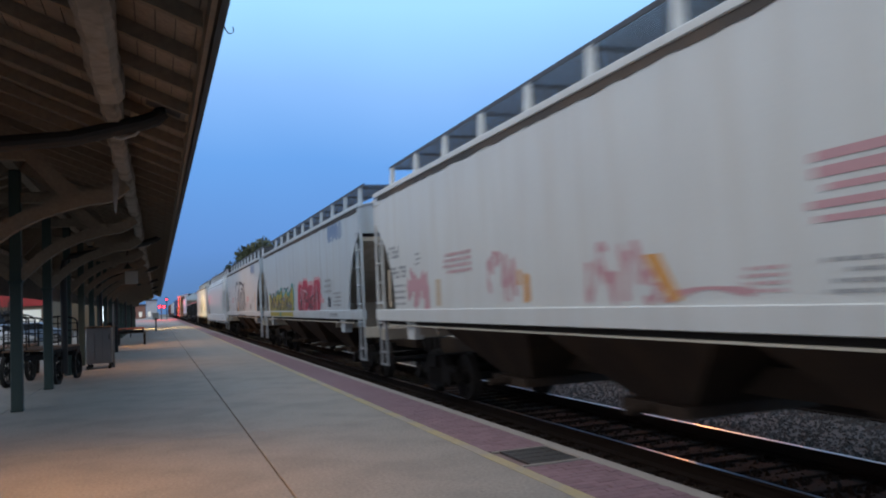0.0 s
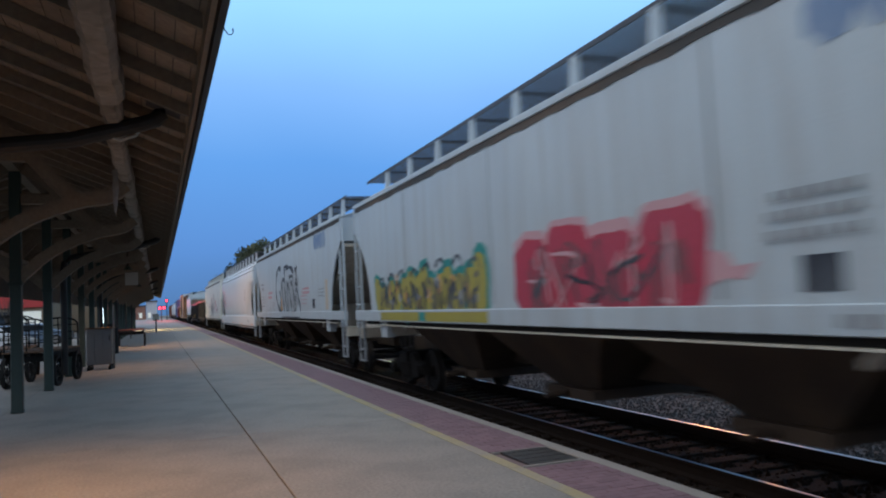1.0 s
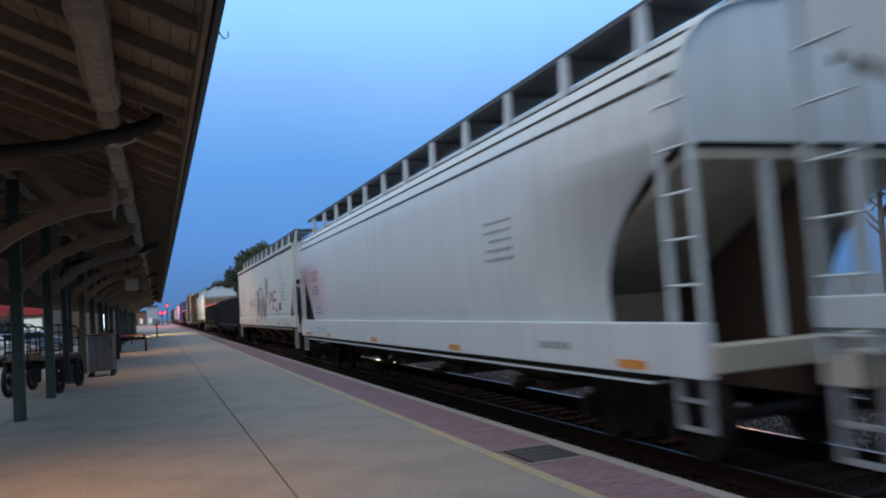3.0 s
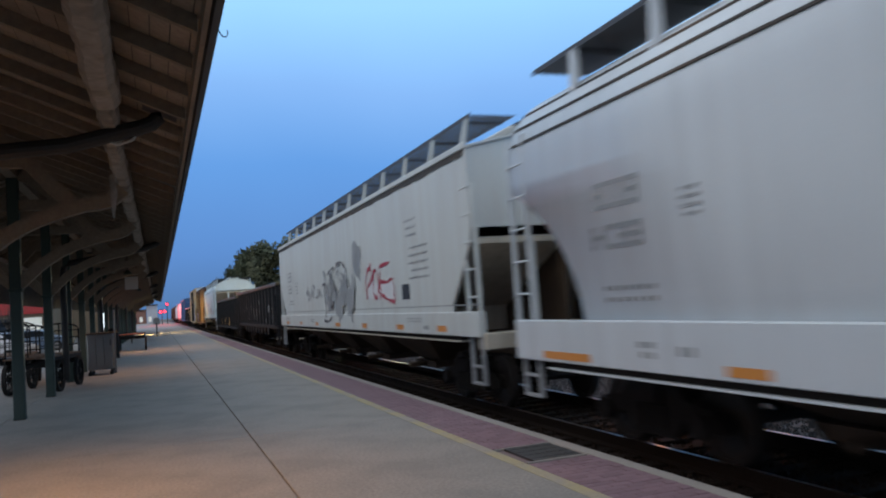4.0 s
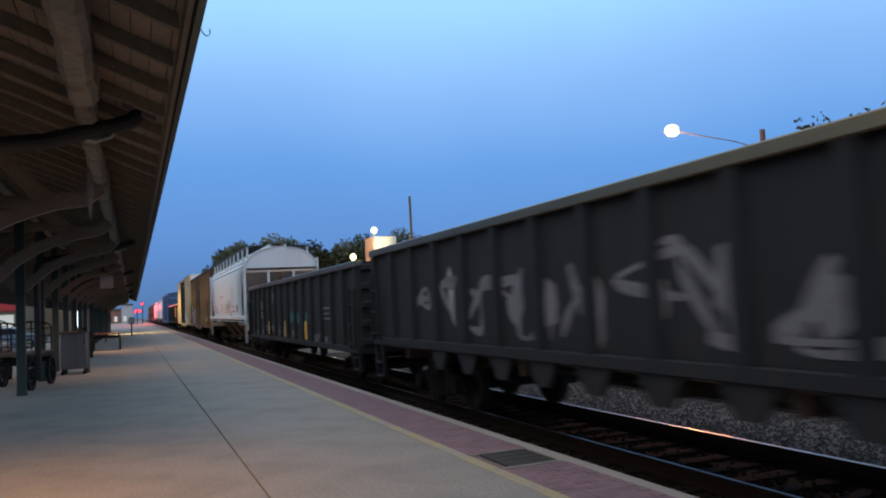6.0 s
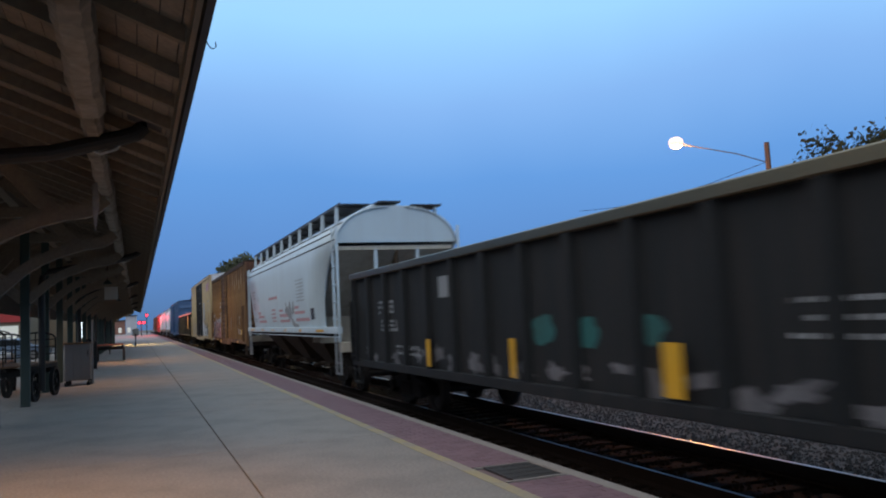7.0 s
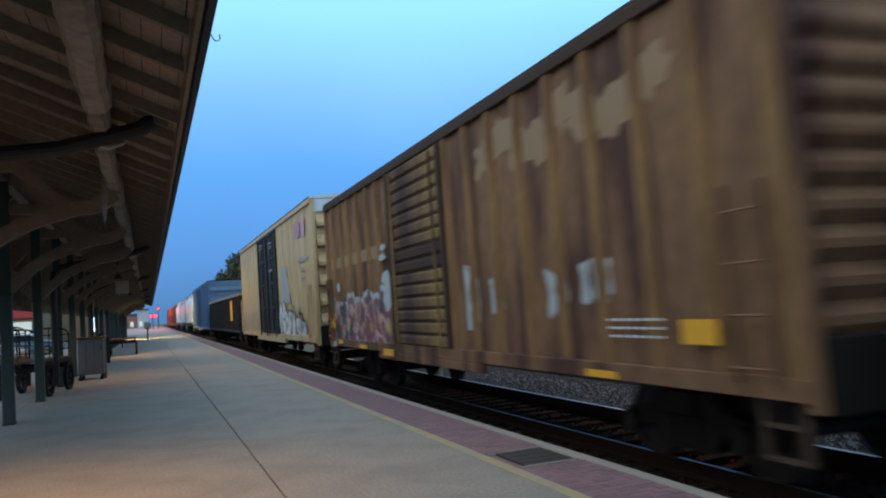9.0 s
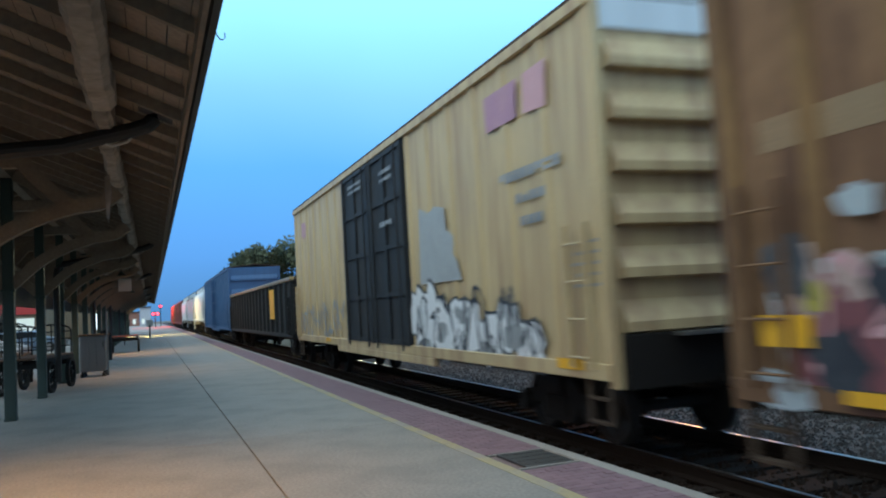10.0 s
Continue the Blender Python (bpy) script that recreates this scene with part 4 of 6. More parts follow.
car_p = boxcar("boxcar", 290.0, 308.0, "red_car", "faded red boxcar with plain doors", 0.95, 4.5, (-1.5, 1.5), "red_car", detail=False, ends=4)
car_q = boxcar("boxcar", 308.0, 326.0, "red_car", "faded red boxcar with plain doors", 0.95, 4.5, (-1.5, 1.5), "red_car", detail=False, ends=4)
car_r = boxcar("boxcar", 326.0, 344.0, "tan_car", "weathered brown boxcar far down the train", 0.95, 4.5, (-1.5, 1.5), "door_brown", detail=False, ends=4)
car_s = boxcar("boxcar", 344.0, 362.0, "red_car", "faded red boxcar with plain doors", 0.95, 4.5, (-1.5, 1.5), "red_car", detail=False, ends=4)

# ---- paint on the cars: lettering bars, graffiti, reflectors ----


def side_paint(car_spec, name, pieces, material, off=0.006, prof=None, label=""):
    """Flat paint on the platform side of a car; each piece is a list of quads' corners (s, z), s along the train at the clip's start."""
    car, mid = car_spec
    groups = []
    for q in pieces:
        # pieces that touch make one painted mark; rows of lettering stay together
        if groups and (name == "lettering" or set(q) & set(groups[-1][-1])):
            groups[-1].append(q)
        else:
            groups.append([q])
    for g in groups:
        bm = B()
        for q in g:
            vs = [bm.verts.new((-(prof(z) if prof else SIDE) - off, s - mid, z)) for s, z in q]
            bm.faces.new(vs)
        ob = part(name, bm, material, car, label)
        if name == "lettering":
            tagged(ob, kind="stuff")


def spec(car):
    return next((c, s) for c, s in CARS if c is car[0])


def bar(s0, s1, z0, z1, lean=0.0):
    n = max(1, int(abs(z1 - z0) / 0.2))
    out = []
    for k in range(n):
        a, b_ = z0 + (z1 - z0) * k / n, z0 + (z1 - z0) * (k + 1) / n
        out.append([(s0, a), (s1, a), (s1, b_), (s0, b_)])
    return out


def bars(s0, s1, z0, z1, rows, rng, fill=0.6):
    """Rows of short bars, as lettering too blurred to read."""
    out = []
    h = (z1 - z0) / rows
    for r in range(rows):
        s = s0
        end = s0 + (s1 - s0) * rng.uniform(0.75, 1.0)
        while s < end - 0.02:
            w = min(rng.uniform(0.05, 0.11) * (1 + h), end - s)
            if h > 0.2:
                w = min(0.17, end - s)
                za, zb = z0 + r * h + h * (1 - fill) / 2, z0 + (r + 1) * h - h * (1 - fill) / 2
                for q in (0, 1, 2):
                    if rng.random() < 0.8:
                        zq = za + (zb - za - 0.05) * q / 2
                        out += [[(s, zq), (s + w, zq), (s + w, zq + 0.05), (s, zq + 0.05)]]
                out += bar(s, s + 0.04, za, zb) if rng.random() < 0.7 else []
                s += w + 0.045
                continue
            out += bar(s, s + w, z0 + r * h + h * (1 - fill) / 2, z0 + (r + 1) * h - h * (1 - fill) / 2)
            s += w + rng.uniform(0.03, 0.06) * (1 + h)
    return out


def curve_pts(pts, n=6):
    pts = [Vector(p) for p in pts]
    out = []
    for i in range(len(pts) - 1):
        p0, p1, p2, p3 = pts[max(i - 1, 0)], pts[i], pts[i + 1], pts[min(i + 2, len(pts) - 1)]
        for k in range(n):
            u = k / n
            out.append(0.5 * ((2 * p1) + (p2 - p0) * u + (2 * p0 - 5 * p1 + 4 * p2 - p3) * u * u + (3 * p1 - p0 - 3 * p2 + p3) * u ** 3))
    out.append(pts[-1])
    return out


def stroke(pts, w):
    c = curve_pts(pts)
    l, r = [], []
    for i, p in enumerate(c):
        d = (c[min(i + 1, len(c) - 1)] - c[max(i - 1, 0)]).normalized()
        nrm = Vector((-d.y, d.x)) * w / 2 * (0.75 + 0.35 * math.sin(i * 0.7))
        l.append(p + nrm)
        r.append(p - nrm)
    return [[tuple(l[i]), tuple(l[i + 1]), tuple(r[i + 1]), tuple(r[i])] for i in range(len(c) - 1)]


def blob(cs, cz, rs, rz, rng, n=14, rough=0.22):
    a0 = rng.uniform(0, 6)
    pts = []
    for k in range(n):
        a = a0 + k * math.tau / n
        q = 1 + rng.uniform(-rough, rough)
        pts.append((cs + math.cos(a) * rs * q, cz + math.sin(a) * rz * q))
    return pts


def round_letters(s_hi, s_lo, z0, z1, n, rng, grow=0.0, seed=1):
    """Overlapping rounded letters of uneven height."""
    r = random.Random(seed)
    out = []
    w = (s_hi - s_lo) / n
    for k in range(n):
        c = s_hi - w * (k + 0.5) + r.uniform(-0.08, 0.08) * w
        h = (z1 - z0) * r.uniform(0.72, 1.0)
        zc = z0 + h / 2 + r.uniform(0, 0.12) * (z1 - z0)
        lean, e = r.uniform(-0.25, 0.25), r.uniform(0.55, 0.8)
        pts = []
        for i in range(22):
            a = i * math.tau / 22
            ca, sa = math.cos(a), math.sin(a)
            q = 1 + r.uniform(-0.07, 0.07)
            dz = math.copysign(abs(sa) ** e, sa) * (h / 2 + grow) * q
            pts.append((c + math.copysign(abs(ca) ** e, ca) * (w * 0.56 + grow) * q + lean * dz, zc + dz))
        out.append(pts)
    return out


def scribble(s_hi, s_lo, z0, z1, n, rng, w):
    out = []
    d = (s_hi - s_lo) / n
    for k in range(n):
        c = s_hi - d * (k + 0.5)
        pts = [(c + rng.uniform(-0.6, 0.6) * d, z0 + (z1 - z0) * rng.random()) for _ in range(5)]
        out += stroke(pts, w)
    return out


rng = random.Random(11)
A_, B_, C_, D_, E_, F_, G_, H_, I_, J_, K_ = [spec(c) for c in (car_a, car_b, car_c, car_d, car_e, car_f, car_g, car_h, car_i, car_j, car_k)]

# off-white hopper
side_paint(A_, "lettering", bar(3.2, 4.30, 2.72, 2.79) + bar(3.0, 4.3, 2.60, 2.68) + bar(3.1, 4.2, 2.50, 2.55) + bar(3.2, 4.36, 2.38, 2.44) + bar(3.3, 4.3, 2.28, 2.33), "p_pink", label="faded red lettering bars")
side_paint(A_, "lettering", bars(10.9, 12.1, 2.25, 2.62, 4, rng) + bars(4.66, 5.1, 1.78, 2.02, 4, rng, 0.5), "p_pink")
side_paint(A_, "lettering", bars(3.2, 4.25, 1.75, 2.05, 4, rng, 0.4) + bars(14.62, 15.42, 2.70, 2.97, 1, rng, 0.9) + bars(13.32, 13.6, 2.48, 2.75, 3, rng, 0.5) + bars(14.2, 15.3, 2.30, 2.55, 1, rng, 0.9) + bars(14.3, 15.1, 1.75, 2.22, 4, rng, 0.4), "p_grey")
side_paint(A_, "graffiti", scribble(10.25, 9.35, 1.75, 2.5, 4, rng, 0.09) + scribble(7.5, 6.2, 1.72, 2.4, 6, rng, 0.10) + stroke([(6.2, 1.75), (5.6, 1.85), (5.0, 1.8)], 0.07) + [blob(14.0 - 0.2 * k, 2.08 + 0.12 * math.sin(k * 2.1), 0.15, 0.2 + 0.06 * (k % 3), random.Random(k), 13, 0.4) for k in range(6)], "p_pink", label="thin faded red spray tags")
side_paint(A_, "graffiti", [[(9.12, 1.75), (8.95, 1.8), (8.95, 2.12), (9.1, 2.16)], [(6.05, 1.72), (5.9, 1.76), (6.2, 2.2), (6.45, 2.2)], [(9.3, 2.0), (9.2, 2.0), (9.2, 2.2), (9.28, 2.2)]], "p_orange", off=0.009, label="orange spray strokes")

side_paint(A_, "paint_patch", bar(15.24, 15.38, 1.75, 2.5) + bar(12.28, 12.52, 1.75, 2.2), "p_peach", off=0.005, label="faded tan patch")

# yellow and red graffiti hopper
side_paint(B_, "graffiti", round_letters(33.4, 30.2, 1.5, 2.40, 7, rng, 0.05, 5) + round_letters(30.4, 27.3, 1.5, 2.52, 7, rng, 0.07, 6), "p_teal", label="teal graffiti outline")
side_paint(B_, "graffiti", round_letters(33.4, 30.2, 1.5, 2.36, 7, rng, 0.0, 5) + round_letters(30.4, 27.35, 1.5, 2.46, 7, rng, 0.0, 6), "p_yellow", off=0.009, label="olive yellow graffiti letters")
side_paint(B_, "graffiti", [blob(32.4 - 0.62 * k + rng.uniform(-0.1, 0.1), rng.uniform(1.75, 2.25), rng.uniform(0.06, 0.11), rng.uniform(0.09, 0.2), rng, 12, 0.4) for k in range(8)], "p_orange", off=0.011)
side_paint(B_, "graffiti", [blob(32.2 - 0.55 * k, rng.uniform(1.72, 2.2), rng.uniform(0.08, 0.14), rng.uniform(0.05, 0.12), rng, 11, 0.4) for k in range(9)], "p_pale", off=0.0115)
side_paint(B_, "graffiti", scribble(33.1, 27.6, 1.62, 2.3, 30, rng, 0.075), "p_black", off=0.012)
side_paint(B_, "graffiti", sum([stroke([(c + 0.22, z - 0.12), (c + 0.05, z), (c - 0.12, z - 0.02), (c - 0.24, z - 0.16)], 0.07) for c, z in ((32.9, 2.36), (32.2, 2.42), (31.5, 2.46), (30.7, 2.44), (30.0, 2.5), (29.3, 2.54), (28.5, 2.54), (27.8, 2.46))], []), "p_black", off=0.014)
side_paint(B_, "graffiti", bar(27.3, 30.1, 1.50, 1.66) + bar(30.45, 33.0, 1.50, 1.66), "p_yellow", off=0.037)
side_paint(B_, "graffiti", bar(30.1, 30.45, 1.50, 1.66), "p_teal", off=0.0375)
side_paint(B_, "graffiti", round_letters(26.4, 22.5, 1.9, 2.74, 4, rng, 0.0, 3), "p_pink", off=0.006, label="pink graffiti halo")
side_paint(B_, "graffiti", round_letters(26.4, 22.5, 1.48, 2.66, 4, rng, 0.0, 3), "p_red", off=0.009, label="red graffiti letters")
side_paint(B_, "graffiti", [[(22.6, 1.85), (22.6, 2.2), (22.3, 2.14), (22.2, 2.02), (21.95, 2.04), (22.1, 1.9), (22.3, 1.93)]], "p_pink", off=0.007)
side_paint(B_, "graffiti", scribble(26.2, 22.7, 1.6, 2.45, 9, random.Random(31), 0.10), "p_maroon", off=0.012, label="dark red graffiti strokes")
side_paint(B_, "graffiti", scribble(26.1, 22.8, 1.55, 2.5, 5, random.Random(32), 0.05), "p_pink", off=0.0135)
side_paint(B_, "graffiti", scribble(25.9, 23.1, 1.7, 2.3, 3, random.Random(33), 0.06), "p_black", off=0.0145)
side_paint(B_, "lettering", bars(20.9, 21.9, 2.15, 2.6, 3, rng, 0.5) + bars(19.75, 20.7, 1.78, 2.2, 4, rng, 0.4) + bars(20.2, 21.2, 1.5, 1.66, 1, rng), "p_grey", off=0.036)
side_paint(B_, "placard", bar(21.12, 21.5, 1.79, 2.06), "p_black", label="small black placard")
side_paint(B_, "logo", [blob(21.05 - 0.44 * k, 3.77 + rng.uniform(-0.02, 0.02), 0.26, 0.25, rng, 16, 0.13) for k in range(4)], "p_blue", label="faded blue logo block")
side_paint(B_, "seam", bar(22.36, 22.42, 1.75, 4.0) + bar(27.1, 27.14, 1.75, 4.0) + bar(31.2, 31.24, 1.75, 4.0), "p_grey", off=0.004)

# large black letters
letters_c = []
letters_c += stroke([(47.11, 3.33), (47.78, 3.37), (48.27, 3.08), (48.48, 2.54), (48.26, 2.09), (47.71, 1.81), (47.18, 1.63)], 0.20)
letters_c += stroke([(47.59, 2.51), (47.39, 2.27), (47.37, 1.86), (47.03, 1.59)], 0.16)
letters_c += stroke([(47.08, 2.56), (46.88, 2.80), (46.47, 2.91), (46.20, 2.79)], 0.16)
letters_c += stroke([(46.98, 2.81), (46.81, 2.34), (46.57, 1.94), (46.39, 1.63)], 0.16)
letters_c += stroke([(46.30, 3.23), (46.05, 3.35), (45.52, 3.30), (44.79, 3.26), (44.16, 3.07)], 0.20)
letters_c += stroke([(46.10, 3.35), (46.28, 2.80), (46.10, 2.21), (45.87, 1.63)], 0.16)
letters_c += stroke([(45.60, 2.77), (45.16, 2.43), (44.87, 1.98), (44.71, 1.60)], 0.16)
letters_c += stroke([(45.54, 2.82), (45.61, 2.28), (45.61, 1.64)], 0.16)
letters_c += stroke([(45.20, 2.93), (44.79, 2.95), (44.39, 2.93)], 0.16)
letters_c += stroke([(44.86, 2.80), (44.45, 2.56), (44.25, 2.21), (44.25, 1.62)], 0.16)
letters_c += stroke([(43.69, 3.21), (43.82, 2.90), (43.61, 2.72)], 0.16)
letters_c += stroke([(43.94, 3.12), (43.70, 3.18), (43.45, 3.19)], 0.16)
letters_c += stroke([(43.91, 2.67), (43.44, 2.63)], 0.16)
letters_c += stroke([(43.84, 2.47), (43.48, 2.36), (43.10, 1.93), (42.94, 1.59)], 0.16)
letters_c += stroke([(43.87, 2.27), (44.00, 1.96), (43.99, 1.64)], 0.16)
side_paint(C_, "graffiti", [blob(46.9 - 0.8 * k, 2.35, 0.5, 0.62, rng, 16, 0.3) for k in range(5)], "p_pale", off=0.007, label="pale spray haze inside the letters")
side_paint(C_, "graffiti", letters_c, "p_black", off=0.010, label="large black graffiti letters")
side_paint(C_, "graffiti", [[(47.25, 1.7), (46.95, 1.75), (47.05, 2.25), (47.2, 2.2)]], "p_orange", off=0.008)
side_paint(C_, "graffiti", bar(43.0, 46.9, 1.48, 1.53), "p_black", off=0.036, label="black paint along the sill")
side_paint(C_, "lettering", bars(41.8, 43.0, 1.9, 2.4, 4, rng, 0.35), "p_pink")
side_paint(C_, "lettering", bars(39.0, 40.0, 2.1, 2.4, 3, rng, 0.35), "p_grey")
side_paint(C_, "paint_patch", bar(38.5, 38.85, 1.75, 2.6), "p_peach", off=0.005, label="faded orange patch")
side_paint(C_, "lettering", bar(49.6, 50.8, 2.44, 2.54) + bar(49.8, 50.9, 2.26, 2.36) + bar(41.4, 42.5, 2.40, 2.47) + bar(41.3, 42.5, 2.27, 2.34), "p_pink", label="faded red stripes")
side_paint(C_, "lettering", bars(52.3, 53.3, 2.62, 3.0, 2, rng) + bars(52.2, 53.2, 1.9, 2.45, 4, rng, 0.4) + bars(49.0, 49.8, 1.75, 2.1, 4, rng, 0.35) + bars(50.3, 51.0, 1.72, 1.9, 2, rng, 0.4), "p_grey")
side_paint(C_, "logo", [blob(40.12 - 0.42 * k, 3.77 + rng.uniform(-0.02, 0.02), 0.25, 0.25, rng, 16, 0.13) for k in range(4)], "p_blue", label="faded blue logo block")
side_paint(C_, "placard", bar(40.45, 40.85, 1.8, 2.08), "p_black")

# round-sided pale hopper
side_paint(D_, "lettering", bars(73.4, 74.4, 2.66, 2.98, 1, rng, 0.9) + bars(73.4, 74.4, 2.24, 2.52, 1, rng, 0.9) + bars(73.3, 74.3, 1.66, 1.90, 2, rng, 0.4) + bars(72.5, 72.8, 2.42, 2.74, 4, rng, 0.4), "p_grey", prof=round_profile, off=0.008)
side_paint(D_, "lettering", bars(59.9, 60.9, 2.3, 2.95, 5, rng, 0.3), "p_grey", prof=round_profile, off=0.008)
side_paint(D_, "reflector", bar(74.5, 75.6, 1.04, 1.13) + bar(71.8, 72.3, 1.04, 1.13) + bar(67, 67.5, 1.04, 1.13) + bar(62, 62.5, 1.04, 1.13) + bar(57, 57.5, 1.04, 1.13), "reflect_orange", off=0.036, label="orange reflective strips")
side_paint(D_, "lettering", bars(73.3, 73.6, 1.12, 1.32, 2, rng) + bars(72.7, 73.0, 1.15, 1.3, 1, rng) + bars(58.5, 59.3, 1.15, 1.3, 1, rng), "p_grey", off=0.036)

# cream hopper with grey and red tags
side_paint(E_, "graffiti", scribble(91.9, 89.3, 2.05, 2.5, 6, rng, 0.09), "p_grey", label="grey spray tag")
side_paint(E_, "graffiti", [blob(88.2 - 0.42 * k, 2.05 + 0.22 * math.sin(k * 1.7), 0.30, 0.38, rng, 17, 0.45) for k in range(7)], "p_pale", off=0.034, label="grey spray haze")
side_paint(E_, "graffiti", scribble(88.5, 85.1, 1.45, 2.6, 7, rng, 0.15), "p_pale", off=0.036, label="faded grey graffiti strokes")
side_paint(E_, "graffiti", scribble(88.4, 85.2, 1.7, 2.8, 6, rng, 0.07), "p_grey", off=0.040)
tag_e = stroke([(88.95, 2.45), (88.6, 2.48)], 0.08) + stroke([(88.72, 2.85), (88.62, 2.6), (88.75, 2.2)], 0.12) + stroke([(88.2, 2.72), (87.8, 2.82), (87.35, 2.86)], 0.08) + stroke([(87.1, 2.9), (86.5, 2.95), (86.1, 2.8)], 0.09)
tag_e += stroke([(88.95, 1.46), (88.4, 1.42), (87.9, 1.55)], 0.09) + stroke([(88.75, 2.2), (88.6, 1.8), (88.75, 1.55)], 0.10) + stroke([(87.9, 2.75), (87.8, 2.3), (87.9, 1.8)], 0.09)
side_paint(E_, "graffiti", tag_e, "p_dim", off=0.042, label="dark grey spray lines")
side_paint(E_, "graffiti", [blob(84.95, 2.93, 0.42, 0.42, rng)] + stroke([(84.8, 2.6), (84.7, 2.4)], 0.14), "p_grey", off=0.006)
red_e = stroke([(84.1, 1.95), (84.15, 2.35), (83.9, 2.62), (83.6, 2.45), (84.0, 2.2)], 0.09) + stroke([(83.75, 2.6), (83.7, 2.75)], 0.09)
red_e += stroke([(83.5, 2.5), (83.25, 2.55), (83.1, 2.2), (83.3, 1.95), (83.55, 2.1), (83.5, 2.5)], 0.09) + stroke([(83.0, 1.92), (82.95, 2.62)], 0.09)
red_e += stroke([(82.95, 2.62), (82.2, 2.66)], 0.08) + stroke([(82.95, 2.3), (82.4, 2.26)], 0.08) + stroke([(82.9, 2.02), (82.5, 1.92), (81.95, 1.84)], 0.09) + stroke([(82.4, 2.26), (82.0, 2.3), (81.95, 1.84)], 0.06)
side_paint(E_, "graffiti", red_e, "p_red", off=0.009, label="red spray-painted letters")
side_paint(E_, "graffiti", [[(84.1, 1.95), (83.1, 1.95), (82.0, 1.85), (82.0, 2.25), (83.0, 2.25), (83.9, 2.35)]], "p_white", off=0.0045)
side_paint(E_, "lettering", bars(80.4, 81.1, 3.0, 3.42, 3, rng, 0.35) + bars(79.8, 81.0, 2.2, 2.9, 5, rng, 0.3), "p_grey")
side_paint(E_, "lettering", bars(94.6, 95.45, 2.76, 3.15, 1, rng, 0.9) + bars(94.6, 95.4, 2.36, 2.68, 1, rng, 0.9) + bars(94.3, 95.2, 1.95, 2.15, 2, rng, 0.4) + bars(93.4, 93.8, 2.3, 2.75, 4, rng, 0.4), "p_grey")
side_paint(E_, "placard", bar(80.95, 81.43, 1.88, 2.17), "p_black", label="small black placard")
side_paint(E_, "reflector", sum([bar(s, s + w, 1.30, 1.40) for s, w in ((95.3, 0.65), (92.7, 0.35), (89.95, 0.4), (87.0, 0.6), (84.2, 0.45), (81.4, 0.45), (79.0, 0.45))], []), "reflect_orange", off=0.036, label="orange reflective strips")
side_paint(E_, "lettering", bars(90.5, 91.3, 1.38, 1.5, 2, rng, 0.4) + bars(95.2, 96.0, 1.45, 1.55, 1, rng, 0.4) + bars(80.3, 81.2, 1.44, 1.54, 2, rng, 0.4) + bars(79.9, 80.2, 1.3, 1.42, 1, rng), "p_grey", off=0.036)
side_paint(E_, "sheet_seam", bar(77.6, 97.2, 1.72, 1.735), "p_grey", off=0.003)

# gondolas
GO = -0.10
side_paint(F_, "graffiti", sum([[blob(108.3 - k * 1.0 + rng.uniform(-0.1, 0.1), 1.72 + rng.uniform(-0.1, 0.12), rng.uniform(0.12, 0.24), rng.uniform(0.2, 0.34), rng, 11, 0.45)] for k in range(7)], []), "p_dim", off=GO + 0.006, label="faded white graffiti between the ribs")
side_paint(F_, "graffiti", [blob(101.8, 1.9, 0.24, 0.18, rng, 11, 0.4), blob(99.4, 1.66, 0.2, 0.12, rng, 11, 0.2), blob(99.4, 1.5, 0.1, 0.1, rng), blob(110.4, 1.9, 0.12, 0.4, rng, 9, 0.4), blob(112.2, 1.9, 0.12, 0.34, rng, 9, 0.4)], "p_grey", off=GO + 0.006)
side_paint(F_, "lettering", bars(100.4, 101.1, 1.3, 1.95, 5, rng, 0.3) + bars(98.8, 99.2, 2.2, 2.3, 1, rng), "p_grey", off=GO + 0.006)
side_paint(F_, "graffiti", scribble(112.4, 102.8, 1.35, 2.25, 9, random.Random(77), 0.13), "p_dim", off=GO + 0.008, label="faded grey graffiti strokes")
side_paint(G_, "reflector", bar(124.1, 124.25, 1.0, 1.5) + bar(120.82, 121.1, 1.0, 1.5) + bar(127.2, 127.37, 1.0, 1.45), "reflect_yellow", off=0.004, label="yellow reflective stripes")
side_paint(G_, "graffiti", [blob(123.5, 1.6, 0.28, 0.18, rng), blob(122.5, 1.58, 0.22, 0.16, rng), blob(121.4, 1.62, 0.28, 0.17, rng)], "p_dteal", off=GO + 0.006, label="teal spray marks")
side_paint(G_, "lettering", bar(126.3, 126.95, 2.12, 2.46) + bars(129.4, 130.4, 1.9, 2.18, 1, rng, 0.9) + bars(129.2, 130.4, 1.56, 1.8, 1, rng, 0.9) + bars(118.5, 119.8, 1.5, 1.9, 3, rng, 0.3) + bars(128.0, 129.3, 1.1, 1.35, 2, rng, 0.3) + bars(127.9, 128.8, 1.1, 1.3, 2, rng, 0.3), "p_grey", off=GO + 0.006, label="faded white lettering panels")
side_paint(G_, "graffiti", [blob(131.3 - k * 0.62 + rng.uniform(-0.15, 0.15), 1.06 + rng.uniform(-0.06, 0.16), rng.uniform(0.12, 0.30), rng.uniform(0.06, 0.17), rng, 13, 0.55) for k in range(22)], "p_dim", off=GO + 0.005, label="faded grey graffiti along the bottom")
side_paint(K_, "panel_mark", bar(192.2, 193.4, 1.6, 2.75), "reflect_yellow", off=0.004, label="tan-yellow painted panel")

